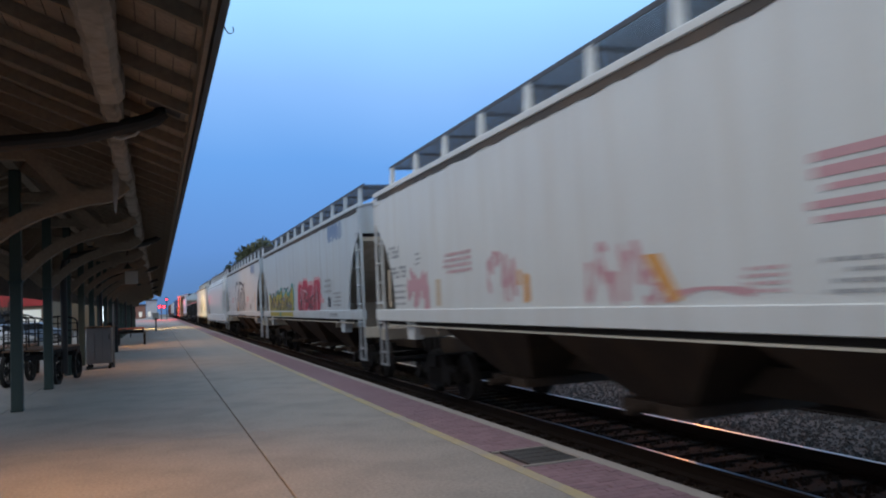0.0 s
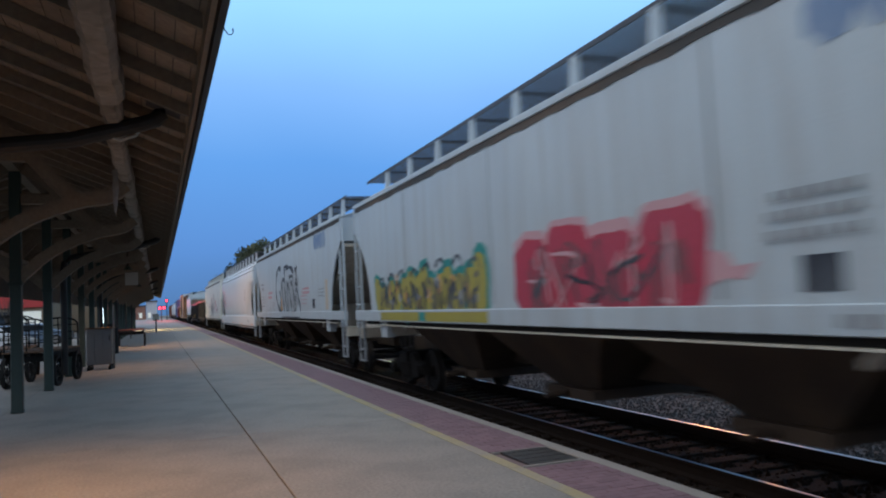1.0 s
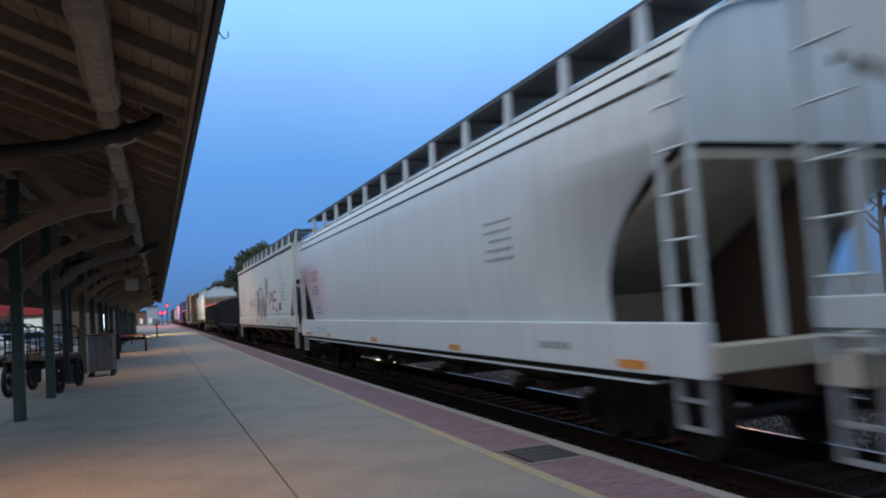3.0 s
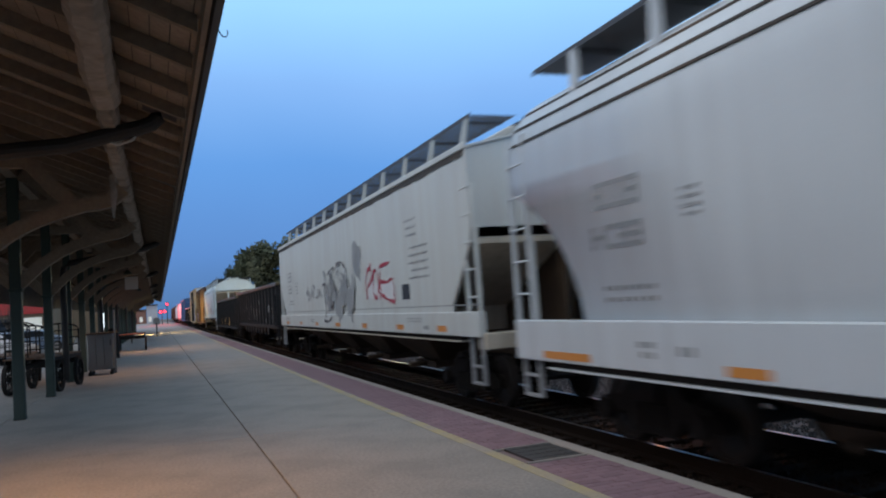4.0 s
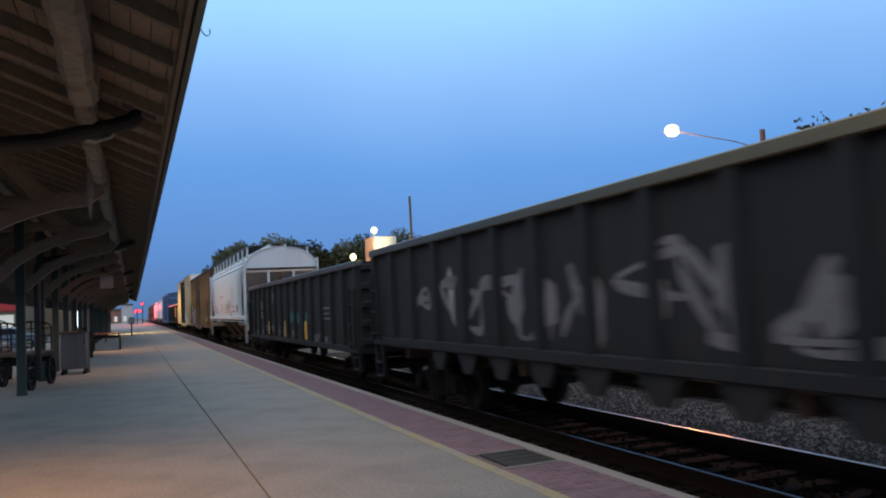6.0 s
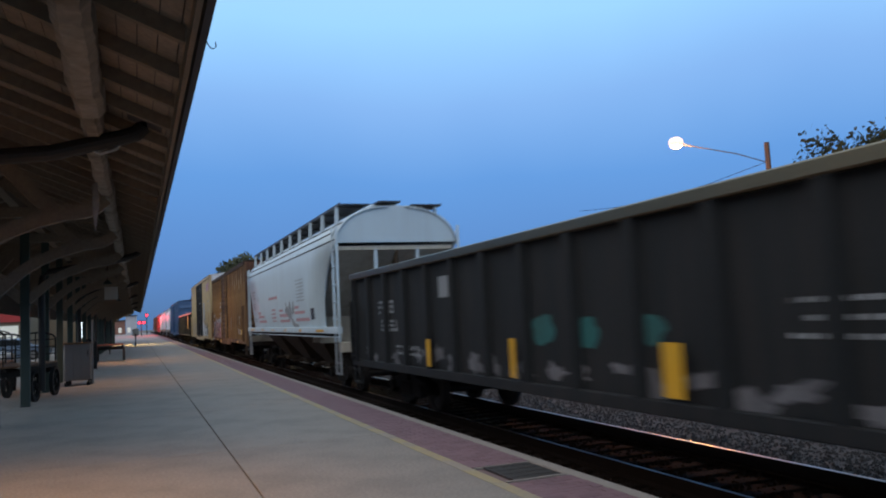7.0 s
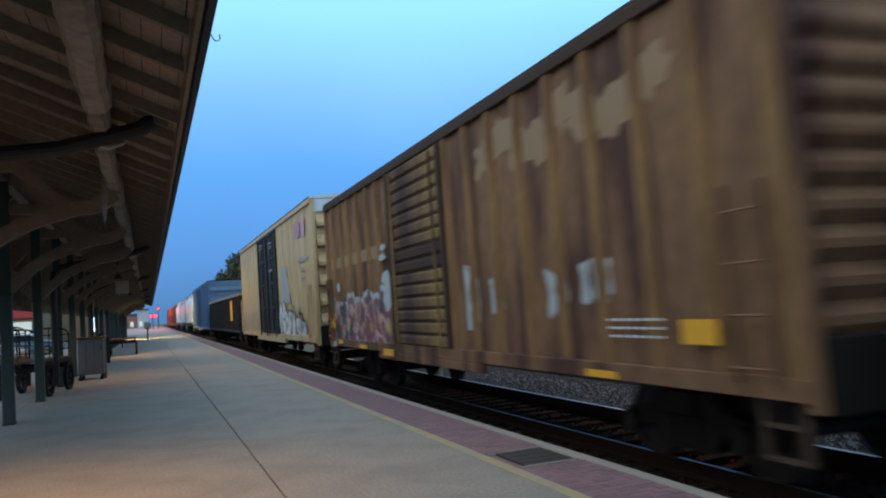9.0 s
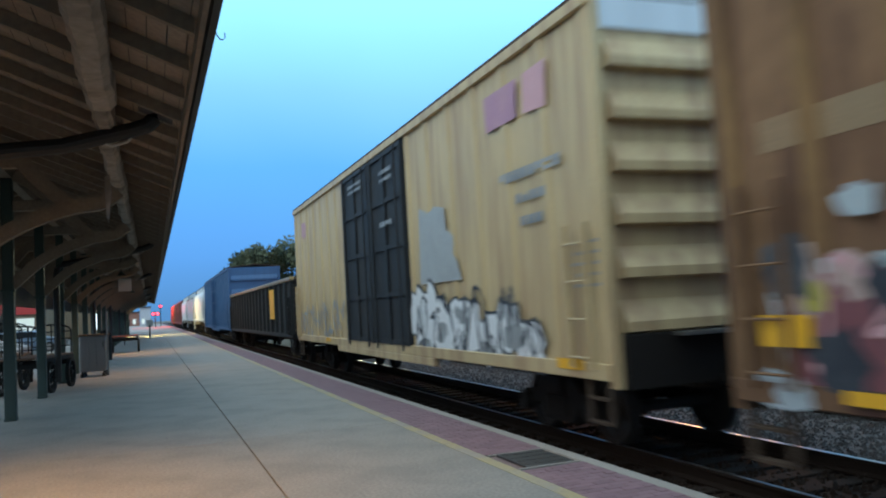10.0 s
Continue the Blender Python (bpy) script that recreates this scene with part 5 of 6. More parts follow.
# round-sided hopper with red lettering bars
side_paint(H_, "lettering", bars(147.2, 148.2, 2.78, 3.12, 1, rng, 0.9) + bars(147.3, 148.2, 2.36, 2.64, 1, rng, 0.9) + bars(146.3, 146.65, 2.62, 2.9, 4, rng, 0.4) + bars(146.9, 147.8, 1.86, 2.05, 2, rng, 0.4), "p_grey", prof=round_profile, off=0.008)
side_paint(H_, "lettering", bar(145.9, 146.6, 2.16, 2.25) + bar(145.1, 146.5, 2.02, 2.11) + bar(144.7, 146.5, 1.84, 1.93) + bar(142.0, 143.85, 2.64, 2.73) + bar(142.5, 143.35, 2.24, 2.30) + bar(142.5, 143.3, 2.10, 2.16) + bar(142.45, 143.3, 1.97, 2.03) + bar(142.45, 143.3, 1.86, 1.90) + bar(141.0, 141.75, 2.18, 2.25) + bar(139.9, 141.7, 2.00, 2.10) + bar(139.9, 141.7, 1.83, 1.91) + bar(138.3, 138.95, 2.22, 2.30) + bar(137.45, 139.0, 2.06, 2.14) + bar(136.9, 138.9, 1.84, 1.93), "p_pink", prof=round_profile, off=0.008, label="faded red lettering bars")
side_paint(H_, "lettering", bars(137.5, 138.8, 2.4, 3.1, 7, rng, 0.35), "p_grey", prof=round_profile, off=0.008)
side_paint(H_, "graffiti", scribble(140.7, 139.1, 1.95, 2.45, 5, rng, 0.16) + stroke([(140.2, 2.3), (139.7, 2.0), (139.3, 1.75), (138.6, 1.70)], 0.20), "p_grey", prof=round_profile, off=0.010)
side_paint(H_, "placard", bar(136.2, 136.66, 1.87, 2.18), "p_black", prof=round_profile, off=0.008)
side_paint(H_, "reflector", sum([bar(s, s + w, 1.535, 1.60) for s, w in ((147.6, 0.75), (145.1, 0.4), (142.8, 0.3), (140.3, 0.35), (137.85, 0.3), (134.9, 0.9))], []), "reflect_yellow", off=0.036, label="yellow reflective strips")

# tan boxcar
IO = -0.07
side_paint(I_, "graffiti", round_letters(166.2, 161.0, 1.0, 2.15, 7, rng, 0.07, 9), "p_paleblue", off=IO + 0.060, label="pale blue graffiti outline")
side_paint(I_, "graffiti", round_letters(166.2, 161.0, 1.0, 2.1, 7, rng, 0.0, 9), "p_maroon", off=IO + 0.062, label="maroon graffiti letters")
side_paint(I_, "graffiti", [blob(166.0 - 0.42 * k, rng.uniform(1.2, 1.9), rng.uniform(0.10, 0.20), rng.uniform(0.10, 0.24), rng, 12, 0.35) for k in range(12)], "p_flesh", off=IO + 0.064)
side_paint(I_, "graffiti", [blob(165.8 - 0.45 * k, rng.uniform(1.15, 2.0), rng.uniform(0.10, 0.20), rng.uniform(0.10, 0.26), rng, 12, 0.4) for k in range(11)], "p_black", off=IO + 0.066)
side_paint(I_, "graffiti", [blob(165.9 - 0.66 * k, rng.uniform(1.1, 1.8), rng.uniform(0.06, 0.14), rng.uniform(0.07, 0.2), rng, 11, 0.4) for k in range(8)], "p_yellow", off=IO + 0.068)
side_paint(I_, "graffiti", scribble(166.0, 161.3, 1.1, 2.0, 9, rng, 0.07), "p_pink", off=IO + 0.070)
side_paint(I_, "graffiti", [blob(161.25, 2.05, 0.34, 0.30, rng), blob(161.3, 2.42, 0.3, 0.16, rng), blob(161.5, 2.85, 0.22, 0.07, rng), blob(161.45, 3.05, 0.2, 0.06, rng), blob(165.5, 2.4, 0.18, 0.12, rng), blob(166.4, 1.05, 0.22, 0.16, rng)], "p_paleblue", off=IO + 0.068, label="pale blue paint patches")
def streaks(c, z0, z1, wide, n, seed):
    r = random.Random(seed)
    out = []
    for k in range(n):
        y = c + r.uniform(-wide, wide)
        a, b_ = z0 + r.uniform(0, 0.35) * (z1 - z0), z1 - r.uniform(0, 0.3) * (z1 - z0)
        out += stroke([(y, a), (y + r.uniform(-0.05, 0.05), (a + b_) / 2), (y + r.uniform(-0.04, 0.04), b_)], r.uniform(0.05, 0.12))
    return out


side_paint(I_, "graffiti", streaks(157.05, 1.4, 2.4, 0.28, 9, 1) + streaks(156.1, 1.45, 2.15, 0.26, 8, 2) + streaks(154.5, 1.55, 2.2, 0.24, 9, 3) + streaks(153.6, 1.7, 2.25, 0.30, 11, 4), "p_paleblue", off=IO + 0.005, label="pale streaks of worn spray paint")
side_paint(I_, "paint_patch", [blob(156.3 - 0.55 * k, 3.85 + 0.14 * math.sin(k * 1.9), 0.36, 0.26, rng, 17, 0.4) for k in range(8)] + bar(161.5, 166.4, 2.88, 3.14), "p_tan", off=IO + 0.004, label="pale worn paint patch")
side_paint(I_, "reflector", bar(151.62, 152.1, 1.34, 1.56) + bar(165.95, 166.45, 1.38, 1.62) + bar(153.2, 153.8, 0.95, 1.03) + bar(163.0, 163.6, 0.95, 1.03) + bar(165.2, 165.7, 1.0, 1.1) + bar(161.0, 161.7, 0.86, 1.0), "reflect_yellow", off=0.03, label="yellow reflective plates")
side_paint(I_, "lettering", bars(152.4, 153.4, 1.35, 1.6, 3, rng, 0.3), "p_white", off=0.0)

side_paint(I_, "graffiti", [blob(166.15, 2.0, 0.24, 0.30, rng, 14, 0.3), blob(165.75, 1.3, 0.3, 0.24, rng, 14, 0.35), blob(165.1, 1.75, 0.26, 0.3, rng, 14, 0.35)], "p_black", off=IO + 0.072, label="black spray clouds")
side_paint(I_, "graffiti", [blob(166.2, 1.02, 0.2, 0.12, rng, 14, 0.2)], "p_paleblue", off=IO + 0.074)

# yellow boxcar
JO = -0.07 + 0.04
side_paint(J_, "logo", [[(171.5, 4.2), (170.55, 4.2), (170.5, 4.7), (171.55, 4.7)]], "p_purple", off=JO, label="faded purple logo shape")
side_paint(J_, "logo", [[(170.35, 4.2), (169.75, 4.15), (169.7, 4.72), (170.3, 4.7)]], "p_pink", off=JO + 0.002)
side_paint(J_, "logo", [blob(185.6, 4.32, 0.45, 0.24, rng, 15, 0.28)], "p_purple", off=JO)
side_paint(J_, "lettering", bars(169.5, 171.4, 3.35, 3.58, 1, rng, 0.6) + bars(169.9, 170.9, 3.05, 3.25, 1, rng, 0.6) + bars(170.0, 170.7, 2.75, 2.95, 1, rng, 0.6) + bars(168.8, 169.4, 1.9, 2.5, 5, rng, 0.3), "p_grey", off=JO)
side_paint(J_, "paint_patch", [[(174.7, 2.2), (172.75, 2.2), (172.9, 2.5), (173.05, 2.62), (173.0, 2.9), (173.3, 3.05), (173.35, 3.4), (173.8, 3.48), (174.1, 3.4), (174.6, 3.55), (174.66, 2.9)]], "p_pale", off=JO, label="pale repainted patch")
def throw_up(grow):
    """Loose overlapping letters that slope down along the car."""
    return [blob(174.9 - 0.62 * k, 1.62 - 0.045 * k + 0.10 * math.sin(k * 2.4), 0.42 + grow, 0.52 - 0.03 * k + grow, random.Random(90 + k), 18, 0.26) for k in range(8)]


side_paint(J_, "graffiti", throw_up(0.055), "p_black", off=JO + 0.002, label="black graffiti outline")
side_paint(J_, "graffiti", throw_up(0.0), "p_white", off=JO + 0.004, label="white graffiti letters")
side_paint(J_, "graffiti", scribble(175.1, 170.2, 1.05, 2.1, 14, rng, 0.07), "p_black", off=JO + 0.007)
side_paint(J_, "graffiti", [blob(174.6 - 0.9 * k, 1.12 + 0.25 * (k % 3), 0.3, 0.16, rng, 13, 0.45) for k in range(5)], "p_grey", off=JO + 0.006, label="grey shading inside the letters")
side_paint(J_, "lettering", bars(178.2, 179.5, 4.45, 4.72, 2, rng, 0.5) + bars(175.9, 176.9, 4.3, 4.62, 2, rng, 0.5) + bars(176.0, 177.0, 3.4, 3.6, 1, rng, 0.5), "p_grey", off=0.06)
side_paint(J_, "graffiti", scribble(187.0, 180.6, 1.1, 2.1, 14, rng, 0.09), "p_grey", off=JO + 0.003)
side_paint(J_, "reflector", bar(169.2, 169.8, 1.02, 1.14) + bar(182.2, 182.8, 1.0, 1.1), "reflect_yellow", off=0.01)

# ---- across the tracks ----
street = thing("street_lamp", (23.1, 23.3, -0.62), "wooden pole with a long arm and a glowing sodium lamp", "street lamp")
bm = B()
tube(bm, [(0.0, 0, 0), (0.0, 0, 8.35)], 0.13, 10, 0.10)
part("pole", bm, "wood_pole", street)
bm = B()
tube(bm, [(0, 0, 7.55), (-1.5, 0, 7.85), (-4.2, 0, 8.14)], 0.022, 8)
part("arm", bm, "steel", street)
bm = B()
bmesh.ops.create_icosphere(bm, subdivisions=2, radius=0.2)
bmesh.ops.scale(bm, verts=bm.verts[:], vec=(1.45, 1.3, 1.1))
part("lamp_head", bm, "sodium_glow", street, "glowing sodium lamp head", loc=(-4.35, 0, 8.18))
bm = B()
for k in range(2):
    tube(bm, [(0.1 * k, 14 * u, 7.6 - 0.3 * k - 1.6 * u * (1 - u)) for u in (0, 0.25, 0.5, 0.75, 1)], 0.012, 5)
part("wire", bm, "iron", street)


def leaf_crown(name, rng, n, r, h, z0, size):
    """Many small leaf clumps in uneven lobes."""
    verts, faces = [], []
    lobes = []
    for k in range(9):
        a, q = rng.uniform(0, math.tau), rng.uniform(0.1, 0.75)
        lobes.append((math.cos(a) * r * q, math.sin(a) * r * q, z0 + h * rng.uniform(0.15, 0.85), r * rng.uniform(0.28, 0.5)))
    for k in range(n):
        cx, cy, cz, cr = lobes[rng.randrange(len(lobes))]
        d = Vector((rng.gauss(0, 1), rng.gauss(0, 1), rng.gauss(0, 0.8))).normalized() * cr * rng.uniform(0.45, 1.08)
        c = Vector((cx, cy, cz)) + d
        a = Vector((rng.gauss(0, 1), rng.gauss(0, 1), rng.gauss(0, 1))).normalized()
        b_ = a.orthogonal().normalized()
        s = size * rng.uniform(0.5, 1.3)
        i = len(verts)
        verts += [tuple(c - a * s), tuple(c + b_ * s * 0.55), tuple(c + a * s), tuple(c - b_ * s * 0.55)]
        faces.append((i, i + 1, i + 2, i + 3))
    me = bpy.data.meshes.new(name)
    me.from_pydata(verts, [], faces)
    me.materials.append(M["leaf"])
    return me


def trunk_bm(rng, h, r):
    bm = B()
    tube(bm, [(0, 0, 0), (0.05, 0.02, h * 0.35), (-0.05, 0.05, h * 0.7), (0.05, 0, h * 0.92)], r, 8, r * 0.25)
    for k in range(7):
        a = k * 2.4 + rng.uniform(-0.3, 0.3)
        z = h * rng.uniform(0.35, 0.65)
        l = h * rng.uniform(0.2, 0.38)
        tube(bm, [(0, 0, z), (math.cos(a) * l * 0.5, math.sin(a) * l * 0.5, z + l * 0.45), (math.cos(a) * l, math.sin(a) * l, z + l * 0.8)], r * 0.4, 6, r * 0.1)
    return bm


tree_meshes = []
for k in range(3):
    r_ = random.Random(30 + k)
    tree_meshes.append((mesh_of("trunk", trunk_bm(r_, 8.5, 0.28), "bark"), leaf_crown("crown", r_, 5200, 3.6, 7.5, 3.2, 0.26)))
sparse = (mesh_of("trunk", trunk_bm(random.Random(41), 8.5, 0.2), "bark"), leaf_crown("crown", random.Random(42), 1300, 3.2, 6.5, 4.0, 0.17))


def tree(az, dist, el, which, wide=1.0, meshes=None):
    x, y = dist * math.sin(radians(az)), dist * math.cos(radians(az))
    s = (EYE + dist * math.tan(radians(el)) + 0.62) / 11.0
    t = thing("tree", (x, y, -0.62), "dark green broadleaf tree beyond the tracks", "tree", "trees beyond the tracks")
    t.scale = (s * wide, s * wide, s)
    t.rotation_euler.z = az * 1.7
    tr, cr = meshes or tree_meshes[which]
    part("trunk", tr, "", t)
    part("crown", cr, "", t)


for az, dist, el, which, wide in ((4.3, 190, 2.5, 0, 1.2), (5.3, 160, 3.3, 1, 0.9), (6.6, 118, 4.7, 0, 0.8), (7.9, 112, 5.3, 1, 1.0), (9.4, 110, 5.1, 2, 1.0), (10.9, 105, 5.2, 0, 0.95),
                                  (12.4, 108, 4.4, 2, 0.9), (13.6, 104, 4.7, 1, 0.95), (15.0, 100, 4.9, 0, 0.9), (16.4, 92, 5.7, 2, 0.9), (18.2, 96, 5.2, 1, 1.0), (19.8, 95, 4.9, 0, 1.0), (21.4, 90, 5.1, 2, 1.1)):
    tree(az, dist, el, which, wide)
for k in (0, 1, 2, 3, 11, 12):
    tree(-11.5 + k * 1.35 + (k % 3) * 0.3, 330 + 25 * (k % 4), 1.25 + 0.25 * (k % 3), k % 3, 1.5)
tree(49.8, 46, 12.6, 0, 0.9, sparse)
tree(54.0, 50, 12.0, 0, 1.0, sparse)

depot = thing("brick_building", (17.87, 59.4, -0.62), "low brick building with a white-faced stair tower", "building")
bm = B()
box(bm, -1.2, 12.0, 0.6, 16.0, 0, 5.2)
part("wall", bm, "brick_wall", depot)
bm = B()
box(bm, 0.0, 1.95, 0.06, 2.3, 0, 7.7)
part("tower", bm, "brick_wall", depot)
bm = B()
box(bm, 0.02, 1.95, 0.0, 0.055, 0, 7.68)
part("tower_front", bm, "white_wall", depot, "white painted tower front")
bm = B()
box(bm, -1.4, 12.2, 2.4, 16.2, 5.2, 5.4)
part("roof", bm, "roof_dark", depot)
for lx, lyy, lz in ((17.6, 58.2, 7.35), (16.1, 59.2, 5.35)):
    yl = thing("yard_lamp", (lx, lyy, -0.62), "pole-mounted yard lamp with a yellow-white glow", "lamp", "yard lamps")
    bm = B()
    tube(bm, [(0, 0, 0), (0, 0, lz + 0.5)], 0.06, 8)
    part("pole", bm, "steel", yl)
    bm = B()
    bmesh.ops.create_icosphere(bm, subdivisions=2, radius=0.26)
    part("lamp_head", bm, "yard_glow", yl, loc=(0, -0.12, lz + 0.72))
up = thing("utility_pole", (20.1, 56.5, -0.62), "bare wooden utility pole behind the tracks", "pole")
bm = B()
tube(bm, [(0, 0, 0), (0, 0, 10.5)], 0.15, 8, 0.10)
part("shaft", bm, "wood_pole", up)

# ---- signals down the line ----


def signal(x, y, z, heads, label):
    sg = thing("railway_signal", (x, y, -0.45), label, "signal", "railway signals")
    bm = B()
    tube(bm, [(0, 0, 0), (0, 0, z + 1.0)], 0.09, 8)
    part("mast", bm, "iron", sg)
    for dx, dz in heads:
        bm = B()
        disc(bm, (0, 0, 0), 0, 0.42, 0.04, 20)
        bmesh.ops.rotate(bm, verts=bm.verts[:], cent=(0, 0, 0), matrix=Matrix.Rotation(math.pi / 2, 3, "Z"))
        head = part("target", bm, "iron", sg, "black round signal target", loc=(dx, -0.14, z + 0.45 + dz))
        bm = B()
        bmesh.ops.create_icosphere(bm, subdivisions=2, radius=0.25)
        part("lens", bm, "red_glow", head, "glowing red signal lens", loc=(0, -0.1, 0))


signal(2.15, 200, 4.7, ((0, 0.0),), "railway signal showing a red light")
signal(0.85, 185, 2.9, ((-0.35, 0), (0.55, 0)), "level crossing signal with red lights")

far_row = thing("far_building", (-6.5, 262, -0.5), "dim low buildings beyond the end of the platform", "building")
for k, (x0, x1, h) in enumerate(((-16.0, -7.2, 5.2), (-7.0, -1.4, 7.4), (-1.2, 3.0, 4.6), (3.2, 6.4, 6.0))):
    bm = B()
    box(bm, x0, x1, 0, 9, 0, h)
    wl = part("wall", bm, ("stucco", "white_wall", "brick_wall", "white_wall")[k], far_row)
    bm = B()
    box(bm, x0 - 0.2, x1 + 0.2, -0.3, 9.2, h, h + 0.35)
    part("roof", bm, "roof_dark", far_row)
    for q in range(int((x1 - x0) / 1.8)):
        bm = B()
        box(bm, x0 + 0.5 + q * 1.8, x0 + 1.4 + q * 1.8, -0.05, 0.0, 1.0, 2.6)
        part("window", bm, "warm_glow" if (q + k) % 3 == 0 else "glass_dark", wl)

# ---- on the platform ----


def spoked_wheel(ct, c, r):
    bm = B()
    disc(bm, c, r - 0.085, r, 0.09, 22)
    wheel = part("wheel", bm, "iron", ct, "black iron spoked wheel")
    bm = B()
    disc(bm, c, 0, 0.07, 0.10, 10)
    part("hub", bm, "iron", wheel)
    for k in range(8):
        a = k * math.tau / 8
        bm = B()
        tube(bm, [(c[0], c[1], c[2]), (c[0], c[1] + math.cos(a) * (r - 0.04), c[2] + math.sin(a) * (r - 0.04))], 0.016, 5)
        part("spoke", bm, "iron", wheel)


def baggage_cart(x, y, length, label, wood, rack=1.1, r=0.42, turn=0.0, w=0.55):
    ct = thing("baggage_cart", (x, y, 0), label, "cart", "baggage carts on the platform")
    ct.rotation_euler.z = radians(turn)
    for k in range(6):
        bm = B()
        box(bm, -w + k * 2 * w / 6, -w + (k + 1) * 2 * w / 6 - 0.01, -length / 2, length / 2, 0.86, 0.90)
        part("deck_plank", bm, wood, ct)
    bm = B()
    for sx in (-w, w - 0.06):
        box(bm, sx, sx + 0.06, -length / 2, length / 2, 0.76, 0.86)
    for yy in (-length / 2 + 0.45, length / 2 - 0.45):
        box(bm, -w, w, yy - 0.05, yy + 0.05, 0.62, 0.76)
    part("frame", bm, "iron", ct)
    for yy in (-length / 2 + 0.45, length / 2 - 0.45):
        for sx in (-1, 1):
            spoked_wheel(ct, (sx * (w + 0.03), yy, r), r)
    for s in (-1, 1) if rack else ():
        bm = B()
        yy = s * (length / 2 - 0.03)
        hoop = [(-w + 0.05, yy, 0.9), (-w + 0.05, yy, 0.9 + rack * 0.8)] + [(-math.cos(a) * (w - 0.05), yy, 0.9 + rack * 0.8 + math.sin(a) * rack * 0.2) for a in (0.5, 1.0, 1.57, 2.1, 2.6)] + [(w - 0.05, yy, 0.9 + rack * 0.8), (w - 0.05, yy, 0.9)]
        tube(bm, hoop, 0.024, 6)
        for z in (0.25, 0.5, 0.75):
            tube(bm, [(-w + 0.05, yy, 0.9 + rack * z), (w - 0.05, yy, 0.9 + rack * z)], 0.016, 6)
        tube(bm, [(0, yy, 0.9), (0, yy, 0.9 + rack)], 0.016, 6)
        part("end_rack", bm, "iron", ct, "iron hoop end rack")
    bm = B()
    tube(bm, [(0, -length / 2, 0.6), (0, -length / 2 - 0.5, 0.45), (0, -length / 2 - 0.7, 0.75)], 0.025, 6)
    part("draw_bar", bm, "iron", ct)
    return ct


baggage_cart(-2.78, 22.55, 2.7, "old iron-wheeled baggage cart with hoop ends", "cart_wood", 0.78, 0.39, -9)
baggage_cart(-3.95, 25.6, 2.6, "old baggage cart with tall iron racks", "cart_wood", 0.9, 0.36, 4)
baggage_cart(-1.32, 45.2, 2.2, "red-brown wooden baggage wagon on iron wheels", "cart_red", 0, 0.34, 0, 0.62)

bn = thing("steel_cabinet", (-1.70, 27.0, 0), "brushed steel luggage cabinet on low skids with a tall corner pole", "cabinet")
bn.rotation_euler.z = radians(-4)
bm = B()
box(bm, -0.38, 0.36, -0.36, 0.36, 0.16, 1.27)
part("body", bm, "steel", bn, bevel=0.02)
for k in range(3):
    bm = B()
    box(bm, -0.35 + k * 0.235, -0.13 + k * 0.235, -0.378, -0.362, 0.24, 1.20)
    part("front_panel", bm, "steel", bn, bevel=0.006)
bm = B()
box(bm, -0.42, 0.40, -0.40, 0.40, 1.272, 1.31)
part("top", bm, "cart_wood", bn, "dark wooden top")
for sx in (-0.32, 0.30):
    bm = B()
    box(bm, sx - 0.04, sx + 0.04, -0.44, 0.40, 0, 0.10)
    box(bm, sx - 0.025, sx + 0.025, -0.30, -0.24, 0.10, 0.159)
    box(bm, sx - 0.025, sx + 0.025, 0.24, 0.30, 0.10, 0.159)
    part("skid", bm, "iron", bn)
bm = B()
tube(bm, [(0.42, -0.30, 0.02), (0.42, -0.30, 2.0)], 0.028, 8)
part("pole", bm, "steel", bn, "bare steel pole")
bm = B()
tube(bm, [(0.30, -0.39, 0.9), (0.30, -0.42, 0.92), (0.30, -0.42, 1.05), (0.30, -0.39, 1.07)], 0.012, 6)
part("handle", bm, "iron", bn)

tb = thing("litter_bin", (-1.92, 37.6, 0), "tall dark round litter bin", "bin")
bm = B()
tube(bm, [(0, 0, 0), (0, 0, 0.06), (0, 0, 1.15)], 0.27, 18)
part("barrel", bm, "iron", tb)
bm = B()
tube(bm, [(0, 0, 1.15), (0, 0, 1.2), (0, 0, 1.32)], 0.29, 18, 0.14)
part("lid", bm, "iron", tb)

sp = thing("sign_post", (-0.14, 75.0, 0), "small white sign on a dark post", "sign")
bm = B()
tube(bm, [(0, 0, 0), (0, 0, 1.2)], 0.06, 8)
part("post", bm, "iron", sp)
bm = B()
box(bm, -0.27, 0.27, -0.02, 0.02, 1.02, 1.66)
part("board", bm, "sign_white", sp, bevel=0.008)

hs = thing("hanging_sign", (-0.93, 33.2, 0.12), "pale square sign hung under the canopy", "sign")
bm = B()
box(bm, -0.24, 0.24, -0.03, 0.03, 2.72, 3.22)
part("board", bm, "sign_white", hs, bevel=0.01)
bm = B()
for sx in (-0.18, 0.18):
    tube(bm, [(sx, 0, 3.22), (sx, 0, roof_z(-0.93 + sx) - 0.13)], 0.01, 5)
part("hanger", bm, "iron", hs)

